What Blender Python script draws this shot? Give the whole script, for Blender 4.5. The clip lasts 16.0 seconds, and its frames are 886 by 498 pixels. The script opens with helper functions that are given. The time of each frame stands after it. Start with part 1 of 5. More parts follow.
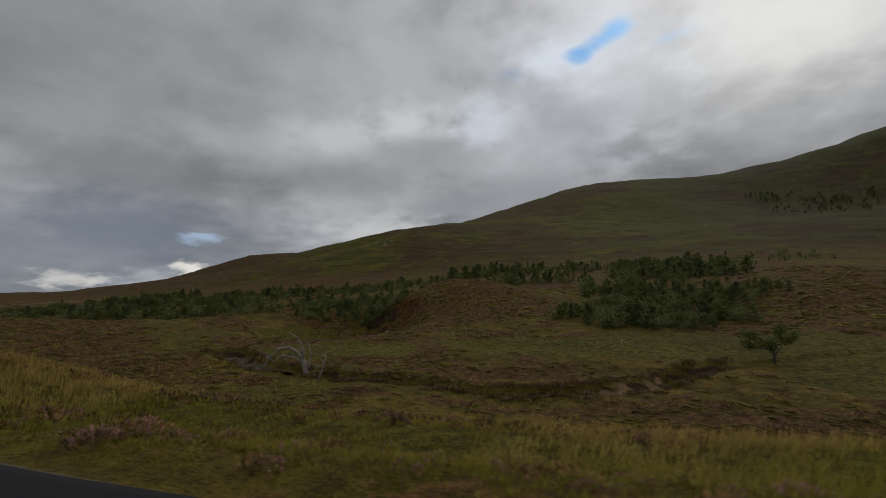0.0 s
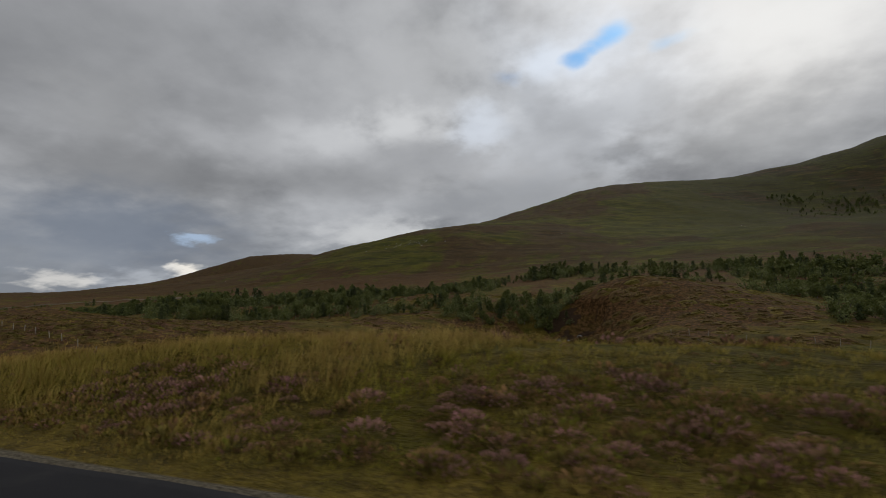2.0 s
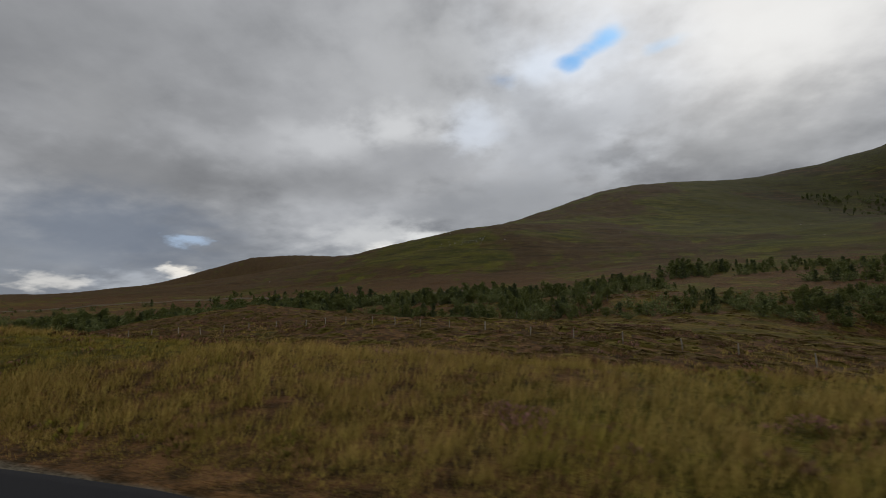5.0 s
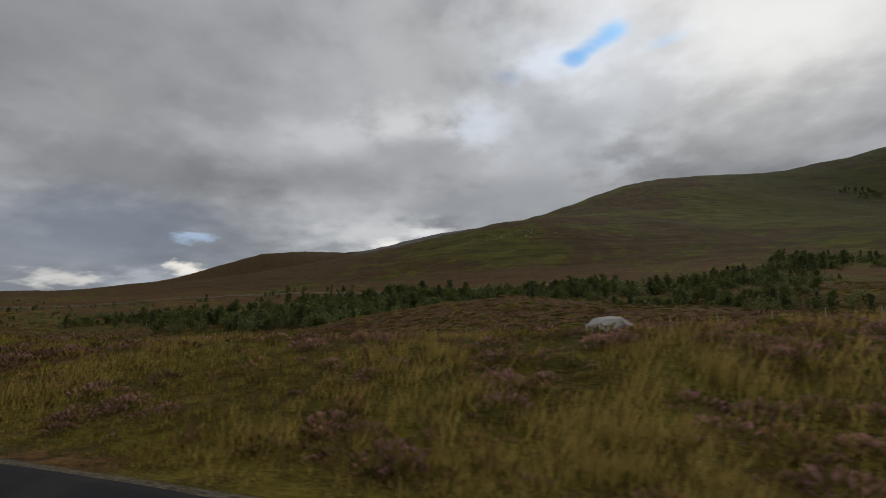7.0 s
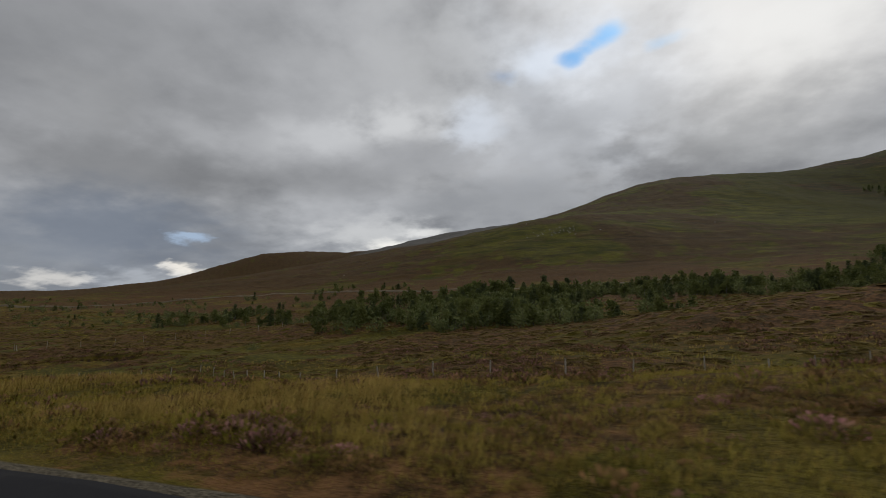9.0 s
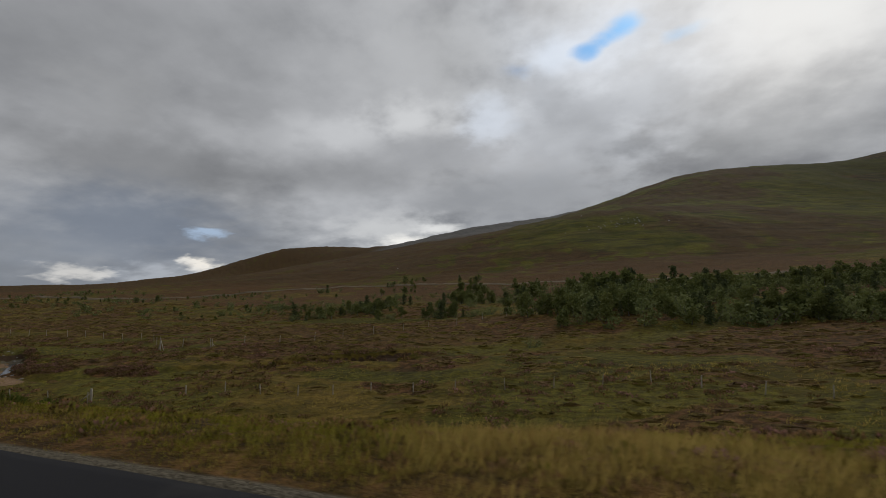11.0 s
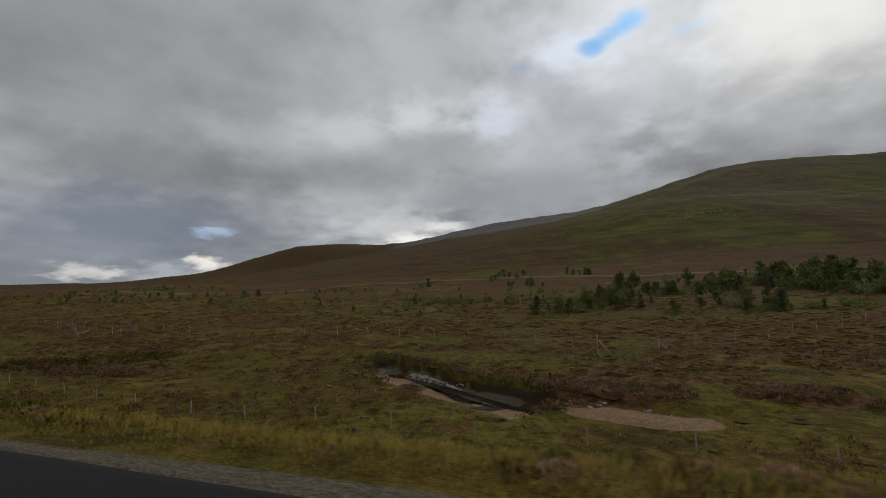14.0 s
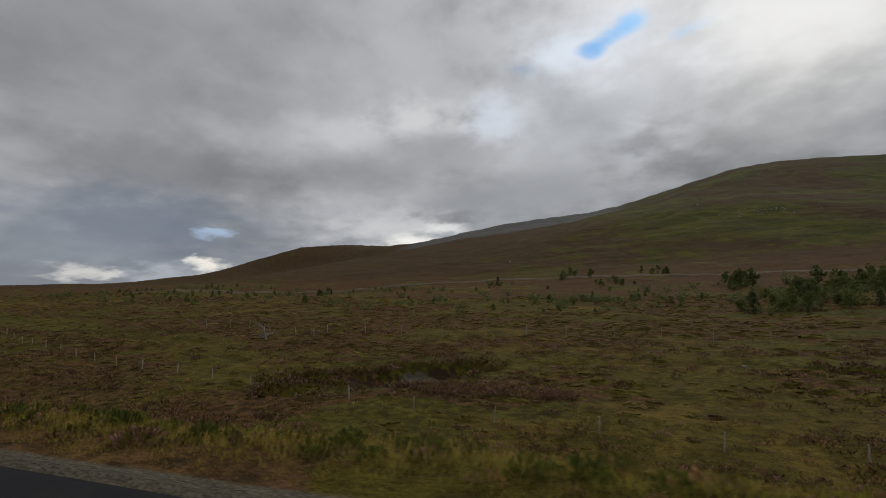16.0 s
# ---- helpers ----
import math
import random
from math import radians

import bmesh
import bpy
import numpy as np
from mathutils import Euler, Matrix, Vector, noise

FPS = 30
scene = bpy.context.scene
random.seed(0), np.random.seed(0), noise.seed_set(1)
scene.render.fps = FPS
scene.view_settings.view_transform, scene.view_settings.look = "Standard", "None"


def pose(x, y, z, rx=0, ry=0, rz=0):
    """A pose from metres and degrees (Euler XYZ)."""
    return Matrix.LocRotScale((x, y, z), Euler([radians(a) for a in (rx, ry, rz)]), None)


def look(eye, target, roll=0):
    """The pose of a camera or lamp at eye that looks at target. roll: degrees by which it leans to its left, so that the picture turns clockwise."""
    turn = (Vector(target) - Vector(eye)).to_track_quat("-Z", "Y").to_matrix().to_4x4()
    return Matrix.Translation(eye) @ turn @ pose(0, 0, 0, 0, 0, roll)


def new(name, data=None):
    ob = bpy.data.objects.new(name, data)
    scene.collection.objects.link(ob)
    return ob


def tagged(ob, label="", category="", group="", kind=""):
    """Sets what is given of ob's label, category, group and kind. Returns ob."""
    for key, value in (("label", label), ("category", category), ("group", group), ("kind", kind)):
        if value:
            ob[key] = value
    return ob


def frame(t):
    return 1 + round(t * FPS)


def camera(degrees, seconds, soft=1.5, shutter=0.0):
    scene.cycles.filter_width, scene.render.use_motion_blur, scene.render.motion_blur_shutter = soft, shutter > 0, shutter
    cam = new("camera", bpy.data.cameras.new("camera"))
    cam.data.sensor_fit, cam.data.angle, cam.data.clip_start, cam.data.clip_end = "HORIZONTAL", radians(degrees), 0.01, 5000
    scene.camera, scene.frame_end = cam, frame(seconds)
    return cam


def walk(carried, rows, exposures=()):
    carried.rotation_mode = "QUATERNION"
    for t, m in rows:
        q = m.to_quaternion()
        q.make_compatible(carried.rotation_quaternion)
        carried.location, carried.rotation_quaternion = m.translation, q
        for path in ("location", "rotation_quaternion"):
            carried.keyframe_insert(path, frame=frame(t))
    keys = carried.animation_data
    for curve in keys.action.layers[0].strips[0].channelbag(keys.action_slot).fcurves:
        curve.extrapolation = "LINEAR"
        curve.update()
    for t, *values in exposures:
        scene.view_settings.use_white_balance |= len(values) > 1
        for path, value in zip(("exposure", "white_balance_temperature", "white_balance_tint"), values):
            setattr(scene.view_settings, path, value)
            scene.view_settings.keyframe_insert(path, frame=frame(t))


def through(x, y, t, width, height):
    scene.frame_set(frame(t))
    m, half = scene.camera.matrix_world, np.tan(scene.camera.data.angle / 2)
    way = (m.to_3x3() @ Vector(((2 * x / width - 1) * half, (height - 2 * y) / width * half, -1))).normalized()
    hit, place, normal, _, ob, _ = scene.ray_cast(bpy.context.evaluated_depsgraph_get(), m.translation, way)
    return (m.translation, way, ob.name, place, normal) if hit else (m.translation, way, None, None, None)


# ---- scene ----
cam = camera(91.0, 16.0, soft=0.65, shutter=0.08)
PATH = [
    (0.0, 0.00, 0.00, 2.70, 94.49, 0.96, 19.60),
    (0.5, -14.01, -0.26, 2.52, 94.61, 1.03, 19.53),
    (1.0, -28.01, -0.47, 2.34, 94.65, 1.09, 19.42),
    (1.5, -42.02, -0.62, 2.15, 94.70, 0.91, 19.33),
    (2.0, -56.03, -0.72, 1.95, 94.80, 0.67, 19.03),
    (2.5, -70.03, -0.79, 1.75, 94.97, 0.61, 18.71),
    (3.0, -84.03, -0.81, 1.53, 95.08, 0.56, 18.29),
    (3.5, -98.02, -0.81, 1.31, 95.11, 0.59, 18.18),
    (4.0, -112.00, -0.77, 1.06, 95.09, 0.65, 18.12),
    (4.5, -125.97, -0.71, 0.81, 95.08, 0.65, 18.24),
    (5.0, -139.93, -0.63, 0.54, 95.07, 0.64, 18.37),
    (5.5, -153.87, -0.54, 0.25, 95.05, 0.64, 18.49),
    (6.0, -167.78, -0.43, -0.06, 95.04, 0.64, 18.61),
    (6.5, -181.67, -0.31, -0.38, 95.03, 0.64, 18.74),
    (7.0, -195.53, -0.19, -0.72, 94.62, 0.64, 18.91),
    (7.5, -209.36, -0.06, -1.08, 94.35, 0.57, 18.93),
    (8.0, -223.15, 0.07, -1.45, 94.33, 0.53, 18.79),
    (8.5, -236.89, 0.19, -1.84, 94.37, 0.51, 18.57),
    (9.0, -250.58, 0.30, -2.25, 94.65, 0.64, 18.42),
    (9.5, -264.22, 0.41, -2.66, 94.51, 0.60, 18.86),
    (10.0, -277.80, 0.51, -3.09, 94.37, 0.56, 19.30),
    (10.5, -291.31, 0.59, -3.53, 94.22, 0.53, 19.74),
    (11.0, -304.75, 0.65, -3.98, 94.08, 0.49, 20.18),
    (11.5, -318.11, 0.70, -4.44, 93.93, 0.46, 20.63),
    (12.0, -331.38, 0.72, -4.90, 93.62, 0.81, 20.97),
    (12.5, -344.56, 0.72, -5.36, 93.62, 0.85, 20.95),
    (13.0, -357.63, 0.70, -5.83, 93.69, 0.83, 20.93),
    (13.5, -370.59, 0.66, -6.28, 93.74, 0.76, 20.88),
    (14.0, -383.44, 0.58, -6.74, 93.78, 0.70, 20.91),
    (14.5, -396.16, 0.48, -7.18, 93.90, 0.62, 20.89),
    (15.0, -408.74, 0.35, -7.61, 93.95, 0.55, 20.83),
    (15.5, -421.18, 0.19, -8.02, 93.95, 0.50, 20.80),
    (16.0, -433.46, -0.00, -8.41, 94.00, 0.55, 20.86),
]
walk(cam, [(t, pose(x, y, z, rx, ry, rz)) for t, x, y, z, rx, ry, rz in PATH], [(0.0, -0.14), (0.5, -0.10), (1.5, 0.0), (16.0, 0.0)])

# ---- sky and light ----
world = bpy.data.worlds.new("cloudy_sky")
scene.world = world
world.use_nodes = True


class Net:
    """A short way to write node trees."""

    def __init__(self, tree):
        self.tree = tree
        tree.nodes.clear()

    def node(self, kind, inputs=()):
        n = self.tree.nodes.new(kind)
        for key, value in dict(inputs).items():
            self.put(n.inputs[key], value)
        return n

    def put(self, socket, value):
        if isinstance(value, bpy.types.NodeSocket):
            self.tree.links.new(value, socket)
        else:
            socket.default_value = value

    def math(self, op, a, b=0.0, clamp=False):
        n = self.node("ShaderNodeMath")
        n.operation, n.use_clamp = op, clamp
        self.put(n.inputs[0], a)
        self.put(n.inputs[1], b)
        return n.outputs[0]

    def vec(self, op, a, b=(0, 0, 0)):
        n = self.node("ShaderNodeVectorMath")
        n.operation = op
        self.put(n.inputs[0], a)
        self.put(n.inputs[1], b)
        return n.outputs["Value"] if op in ("DOT_PRODUCT", "LENGTH") else n.outputs[0]

    def mix(self, f, a, b, blend="MIX"):
        n = self.node("ShaderNodeMix")
        n.data_type, n.blend_type = "RGBA", blend
        self.put(n.inputs["Factor"], f)
        self.put(n.inputs[6], a if isinstance(a, bpy.types.NodeSocket) else (*a, 1))
        self.put(n.inputs[7], b if isinstance(b, bpy.types.NodeSocket) else (*b, 1))
        return n.outputs[2]

    def noise(self, vector, scale, detail=4.0, rough=0.55, distort=0.0):
        n = self.node("ShaderNodeTexNoise", {"Vector": vector, "Scale": scale, "Detail": detail, "Roughness": rough, "Distortion": distort})
        return n.outputs[0]

    def step(self, v, a, b, lo=0.0, hi=1.0):
        n = self.node("ShaderNodeMapRange", {"Value": v, "From Min": a, "From Max": b, "To Min": lo, "To Max": hi})
        n.interpolation_type = "SMOOTHSTEP"
        return n.outputs[0]


def sky_way(azimuth, height):
    """Direction by degrees: azimuth from +y towards -x, height over the horizon."""
    a, h = radians(azimuth), radians(height)
    return (-math.sin(a) * math.cos(h), math.cos(a) * math.cos(h), math.sin(h))


SUN_WAY = sky_way(-17, 37)
net = Net(world.node_tree)
way = net.node("ShaderNodeTexCoord").outputs["Generated"]
parts = net.node("ShaderNodeSeparateXYZ", {0: way}).outputs
height = parts[2]
# the cloud base as a flat layer, seen from below: lumps narrow to bands near the horizon
layer = net.node("ShaderNodeVectorMath")
layer.operation = "SCALE"
net.put(layer.inputs[0], net.vec("MULTIPLY", way, (1, 1, 0)))
net.put(layer.inputs["Scale"], net.math("DIVIDE", 1.0, net.math("ADD", net.math("MAXIMUM", height, 0.0), 0.34)))
layer = layer.outputs[0]
big = net.noise(net.vec("ADD", layer, (3.1, 1.7, 5.0)), 1.7, 3, 0.45)
fine = net.noise(net.vec("ADD", layer, (7.7, 2.2, 4.0)), 5.5, 6, 0.52)
puff = net.noise(net.vec("ADD", layer, (2.7, 4.2, 1.0)), 8.0, 5, 0.52)
clear = net.node("ShaderNodeTexSky")
clear.sky_type, clear.sun_disc, clear.sun_elevation, clear.sun_rotation = "NISHITA", False, radians(37), radians(17)
blue = net.mix(1.0, clear.outputs[0], (0.026, 0.058, 0.090), "MULTIPLY")
glow = net.step(net.vec("DOT_PRODUCT", way, SUN_WAY), 0.90, 1.0)
low = net.step(height, 0.0, 0.24, 1.0, 0.0)
body = net.math("ADD", net.math("MULTIPLY", big, 0.62), net.math("MULTIPLY", fine, 0.38))
cloud = net.mix(net.step(body, 0.37, 0.63), (0.205, 0.208, 0.215), (0.41, 0.412, 0.418))
cloud = net.mix(net.math("MULTIPLY", low, 0.55), cloud, (0.225, 0.25, 0.285))
cloud = net.mix(net.math("MULTIPLY", glow, net.step(body, 0.36, 0.6, 0.55, 0.9)), cloud, (0.90, 0.87, 0.83))


def patch(azimuth, top, wide, squash, rough, soft=0.5):
    """1 within some degrees of a direction, lower than it is wide, with a ragged border."""
    off = net.vec("MULTIPLY", net.vec("SUBTRACT", way, sky_way(azimuth, top)), (1, 1, squash))
    d = net.math("ADD", net.vec("LENGTH", off), net.math("MULTIPLY", net.math("SUBTRACT", puff, 0.5), rough))
    return net.step(d, radians(wide) * soft, radians(wide), 1.0, 0.0)


def shaped(azimuth, top, wide, squash, rough, soft, share, colour):
    """A bank of cloud or a gap in it, at a direction of the sky."""
    return net.mix(net.math("MULTIPLY", patch(azimuth, top, wide, squash, rough, soft), share), cloud, colour)


lump = net.step(body, 0.40, 0.60, 0.5, 1.0)
cloud = shaped(2.0, 24.0, 21.0, 1.5, 0.30, 0.1, net.math("MULTIPLY", lump, 0.95), (0.82, 0.845, 0.88))
cloud = shaped(22.0, 27.0, 17.0, 1.4, 0.30, 0.1, 0.65, (0.54, 0.54, 0.535))
cloud = shaped(33.0, 24.0, 20.0, 1.3, 0.30, 0.1, 0.55, (0.46, 0.462, 0.467))
cloud = shaped(60.0, 25.0, 22.0, 1.0, 0.30, 0.1, 0.6, (0.27, 0.272, 0.278))
cloud = shaped(58.0, 18.5, 7.0, 1.3, 0.22, 0.1, 0.45, (0.36, 0.36, 0.36))
cloud = shaped(44.0, 21.5, 8.0, 1.6, 0.25, 0.1, 0.40, (0.24, 0.242, 0.248))
cloud = shaped(31.0, 8.5, 15.0, 2.2, 0.25, 0.1, 0.65, (0.52, 0.525, 0.535))
cloud = shaped(54.0, 12.5, 18.0, 3.4, 0.20, 0.2, 0.65, (0.185, 0.187, 0.192))
cloud = shaped(33.0, 13.3, 13.0, 4.0, 0.18, 0.2, 0.60, (0.25, 0.252, 0.258))
cloud = shaped(34.0, 18.6, 10.0, 3.0, 0.24, 0.05, 0.75, (0.58, 0.582, 0.585))
cloud = shaped(24.0, 20.6, 9.0, 2.6, 0.24, 0.05, 0.80, (0.66, 0.66, 0.655))
cloud = shaped(21.0, 16.6, 11.0, 3.4, 0.20, 0.1, 0.65, (0.33, 0.333, 0.342))
cloud = shaped(4.0, 17.0, 9.0, 1.0, 0.22, 0.2, 0.70, (0.38, 0.385, 0.395))
cloud = shaped(14.2, 20.3, 4.6, 1.1, 0.14, 0.05, 0.75, (0.66, 0.70, 0.76))
cloud = shaped(10.0, 11.0, 15.0, 3.6, 0.18, 0.2, 0.65, (0.30, 0.308, 0.322))
cloud = shaped(18.0, 10.4, 9.0, 4.2, 0.16, 0.2, 0.60, (0.28, 0.287, 0.30))
cloud = shaped(-18.0, 17.0, 14.0, 1.8, 0.22, 0.1, 0.45, (0.46, 0.46, 0.455))
cloud = shaped(-22.0, 26.0, 13.0, 1.2, 0.25, 0.1, net.math("MULTIPLY", lump, 0.85), (0.88, 0.86, 0.82))
cloud = shaped(56.0, 6.2, 16.0, 2.4, 0.22, 0.15, 0.78, (0.165, 0.193, 0.240))
cloud = shaped(62.0, 3.2, 9.0, 4.0, 0.20, 0.1, 0.4, (0.29, 0.31, 0.34))
cloud = shaped(5.5, 27.0, 6.0, 2.0, 0.16, 0.05, 0.65, (0.74, 0.80, 0.88))
cloud = shaped(-1.0, 28.0, 7.5, 2.0, 0.16, 0.05, 0.70, (0.78, 0.82, 0.88))
for i in range(6):
    cloud = shaped(1.2 - 0.95 * i, 27.0 + 0.40 * i, 2.0 + 0.12 * i, 2.0, 0.07, 0.05, 0.6, blue)
cloud = shaped(10.0, 26.0, 3.0, 2.4, 0.12, 0.05, 0.25, blue)
cloud = shaped(-9.5, 26.8, 2.4, 2.8, 0.10, 0.05, 0.25, blue)
cloud = shaped(27.0, 6.6, 10.0, 3.0, 0.24, 0.1, 0.75, (0.62, 0.62, 0.61))
cloud = shaped(24.5, 4.8, 6.0, 3.8, 0.16, 0.05, 0.95, (0.93, 0.90, 0.83))
cloud = shaped(20.0, 6.6, 5.0, 5.0, 0.14, 0.05, 0.8, (0.80, 0.79, 0.76))
cloud = shaped(49.2, 1.9, 2.6, 1.9, 0.14, 0.05, 0.95, (0.92, 0.86, 0.76))
cloud = shaped(53.0, 0.8, 6.0, 3.2, 0.22, 0.1, 0.5, (0.55, 0.57, 0.60))
cloud = shaped(60.5, 1.0, 3.2, 2.4, 0.16, 0.05, 0.75, (0.72, 0.69, 0.64))
cloud = shaped(48.4, 5.8, 2.8, 2.6, 0.16, 0.05, 0.75, (0.42, 0.54, 0.70))
cloud = net.mix(1.0, cloud, (0.982, 1.0, 1.03), "MULTIPLY")
cloud = net.mix(net.step(height, -0.02, 0.0), (0.05, 0.05, 0.04), cloud)
back = net.node("ShaderNodeBackground", {"Color": cloud, "Strength": 1.0})
net.tree.links.new(back.outputs[0], net.node("ShaderNodeOutputWorld").inputs["Surface"])

sun = new("sun", bpy.data.lights.new("sun", "SUN"))
sun.data.energy, sun.data.angle, sun.data.color = 0.5, radians(14), (1.0, 0.95, 0.88)
sun.matrix_world = look(Vector(SUN_WAY) * 300, (0, 0, 0))


# ---- materials ----
def material(name, rough=0.9, specular=0.25):
    m = bpy.data.materials.new(name)
    m.use_nodes = True
    n = Net(m.node_tree)
    out = n.node("ShaderNodeOutputMaterial")
    bsdf = n.node("ShaderNodeBsdfPrincipled", {"Roughness": rough, "Specular IOR Level": specular})
    n.tree.links.new(bsdf.outputs[0], out.inputs[0])
    n.bsdf, n.shader, n.out = bsdf.inputs, bsdf.outputs[0], out.inputs[0]
    n.place = n.node("ShaderNodeNewGeometry").outputs["Position"]
    n.local = n.node("ShaderNodeTexCoord").outputs["Object"]
    n.chance = n.node("ShaderNodeObjectInfo").outputs["Random"]
    return m, n


def bump(n, height, strength, distance):
    b = n.node("ShaderNodeBump", {"Height": height, "Strength": strength, "Distance": distance})
    n.put(n.bsdf["Normal"], b.outputs[0])


def attribute(n, name):
    a = n.node("ShaderNodeAttribute")
    a.attribute_name = name
    return n.node("ShaderNodeSeparateColor", {0: a.outputs["Color"]}).outputs


def ground_material():
    m, n = material("moorland", 0.95, 0.1)
    a, b = attribute(n, "cover"), attribute(n, "cover_more")
    tiny, small, mid = n.noise(n.place, 9.0, 4, 0.65), n.noise(n.place, 1.3, 5, 0.65), n.noise(n.place, 0.22, 5, 0.62)
    run = n.vec("MULTIPLY", n.place, (0.42, 1.0, 1.6))
    wide, broad, hags = n.noise(run, 0.014, 8, 0.68, 0.6), n.noise(run, 0.05, 7, 0.68, 0.4), n.noise(run, 0.11, 6, 0.7, 0.5)
    grass = n.mix(n.step(mid, 0.33, 0.67), (0.095, 0.078, 0.012), (0.230, 0.160, 0.036))
    grass = n.mix(n.step(wide, 0.42, 0.60, 0, 0.8), grass, n.mix(n.step(hags, 0.35, 0.65), (0.050, 0.056, 0.004), (0.115, 0.112, 0.010)))
    grass = n.mix(n.step(broad, 0.52, 0.66, 0, 0.7), grass, (0.125, 0.084, 0.020))
    lush = n.mix(n.step(n.math("MULTIPLY", n.math("ADD", small, broad), 0.5), 0.36, 0.64), (0.072, 0.070, 0.011), (0.168, 0.152, 0.026))
    heath = n.mix(n.step(small, 0.36, 0.64), (0.070, 0.038, 0.015), (0.180, 0.096, 0.040))
    heath = n.mix(n.step(mid, 0.5, 0.7, 0, 0.5), heath, (0.150, 0.078, 0.042))
    heath = n.mix(n.step(broad, 0.50, 0.64, 0, 0.35), heath, (0.145, 0.108, 0.018))
    ragged = n.math("MULTIPLY", n.math("SUBTRACT", small, 0.5), 0.9)
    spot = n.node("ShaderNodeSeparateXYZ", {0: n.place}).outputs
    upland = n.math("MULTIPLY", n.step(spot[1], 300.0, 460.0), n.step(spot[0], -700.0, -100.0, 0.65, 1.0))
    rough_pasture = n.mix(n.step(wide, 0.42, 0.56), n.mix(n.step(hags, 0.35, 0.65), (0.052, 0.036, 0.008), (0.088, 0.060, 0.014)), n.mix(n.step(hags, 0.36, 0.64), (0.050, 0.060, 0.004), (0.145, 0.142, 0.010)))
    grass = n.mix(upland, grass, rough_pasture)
    # dark green patches on the upland, stronger towards +x
    flank_dark = n.math("MULTIPLY", n.step(spot[0], -60.0, 330.0, 0.0, 0.9), n.math("MULTIPLY", n.step(broad, 0.40, 0.58), upland))
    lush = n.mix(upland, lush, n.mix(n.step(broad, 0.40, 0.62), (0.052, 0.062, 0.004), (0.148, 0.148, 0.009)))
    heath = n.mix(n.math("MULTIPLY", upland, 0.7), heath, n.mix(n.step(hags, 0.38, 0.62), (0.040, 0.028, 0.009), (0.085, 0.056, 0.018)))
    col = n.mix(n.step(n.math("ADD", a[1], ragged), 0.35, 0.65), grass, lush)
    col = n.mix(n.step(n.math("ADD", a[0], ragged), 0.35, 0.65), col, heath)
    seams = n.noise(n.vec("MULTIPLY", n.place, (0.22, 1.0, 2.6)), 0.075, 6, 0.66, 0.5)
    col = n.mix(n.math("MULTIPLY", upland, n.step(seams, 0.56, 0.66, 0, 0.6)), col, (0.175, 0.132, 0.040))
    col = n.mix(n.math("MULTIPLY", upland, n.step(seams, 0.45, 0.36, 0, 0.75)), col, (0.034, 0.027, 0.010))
    col = n.mix(flank_dark, col, (0.030, 0.033, 0.008))
    # lows between tufts darkened: their shade is put into the colour
    col = n.mix(n.step(n.math("MULTIPLY", tiny, small), 0.12, 0.34, 0.75, 0.0), col, (0.026, 0.018, 0.006))
    col = n.mix(n.step(hags, 0.58, 0.70, 0, 0.65), col, (0.030, 0.026, 0.009))
    specks = n.noise(n.vec("MULTIPLY", n.place, (0.5, 1.0, 1.8)), 0.42, 6, 0.72, 0.3)
    col = n.mix(n.step(specks, 0.57, 0.70, 0, 0.4), col, (0.026, 0.022, 0.008))
    col = n.mix(n.step(specks, 0.42, 0.30, 0, 0.35), col, (0.165, 0.140, 0.040))
    # shadowed gaps between clumps, painted as dark colour
    gap_shade = n.noise(n.vec("MULTIPLY", n.place, (0.55, 1.0, 1.0)), 0.95, 4, 0.6, 0.4)
    col = n.mix(n.step(gap_shade, 0.54, 0.64, 0, 0.3), col, (0.034, 0.026, 0.009))
    # far ridge greyed: aerial haze put into the colour
    haze_grey = n.mix(n.step(broad, 0.38, 0.62), (0.105, 0.108, 0.112), (0.165, 0.165, 0.165))
    col = n.mix(n.math("MULTIPLY", n.step(spot[1], 1250.0, 1450.0, 0.0, 0.9), n.math("MULTIPLY", n.step(spot[2], 120.0, 165.0), n.math("MULTIPLY", n.step(spot[0], -1700.0, -1350.0), n.step(spot[0], -330.0, -450.0)))), col, haze_grey)
    peat = n.mix(small, (0.022, 0.014, 0.009), (0.085, 0.055, 0.033))
    col = n.mix(n.step(n.math("ADD", b[0], n.math("MULTIPLY", ragged, 0.6)), 0.4, 0.6), col, peat)
    pale = n.mix(n.step(n.noise(n.place, 5.0, 5, 0.7), 0.3, 0.7), (0.170, 0.108, 0.062), (0.340, 0.235, 0.150))
    col = n.mix(n.step(n.math("ADD", a[2], n.math("MULTIPLY", ragged, 0.5)), 0.4, 0.6), col, pale)
    pink = n.mix(n.step(n.noise(n.place, 14.0, 4, 0.7), 0.35, 0.65), (0.095, 0.062, 0.042), (0.215, 0.150, 0.108))
    col = n.mix(n.step(n.math("ADD", b[1], n.math("MULTIPLY", ragged, 0.3)), 0.4, 0.6), col, pink)
    col = n.mix(n.step(n.math("ADD", b[2], n.math("MULTIPLY", ragged, 0.3)), 0.4, 0.6), col, n.mix(n.step(n.noise(n.place, 16.0, 4, 0.7), 0.35, 0.65), (0.070, 0.062, 0.046), (0.180, 0.160, 0.122)))
    col = n.mix(1.0, col, (1.03, 0.99, 0.92), "MULTIPLY")
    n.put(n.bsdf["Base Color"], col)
    bump(n, n.math("ADD", n.math("ADD", n.math("MULTIPLY", tiny, 0.25), small), n.math("MULTIPLY", specks, 4.0)), 0.7, 0.2)
    return m


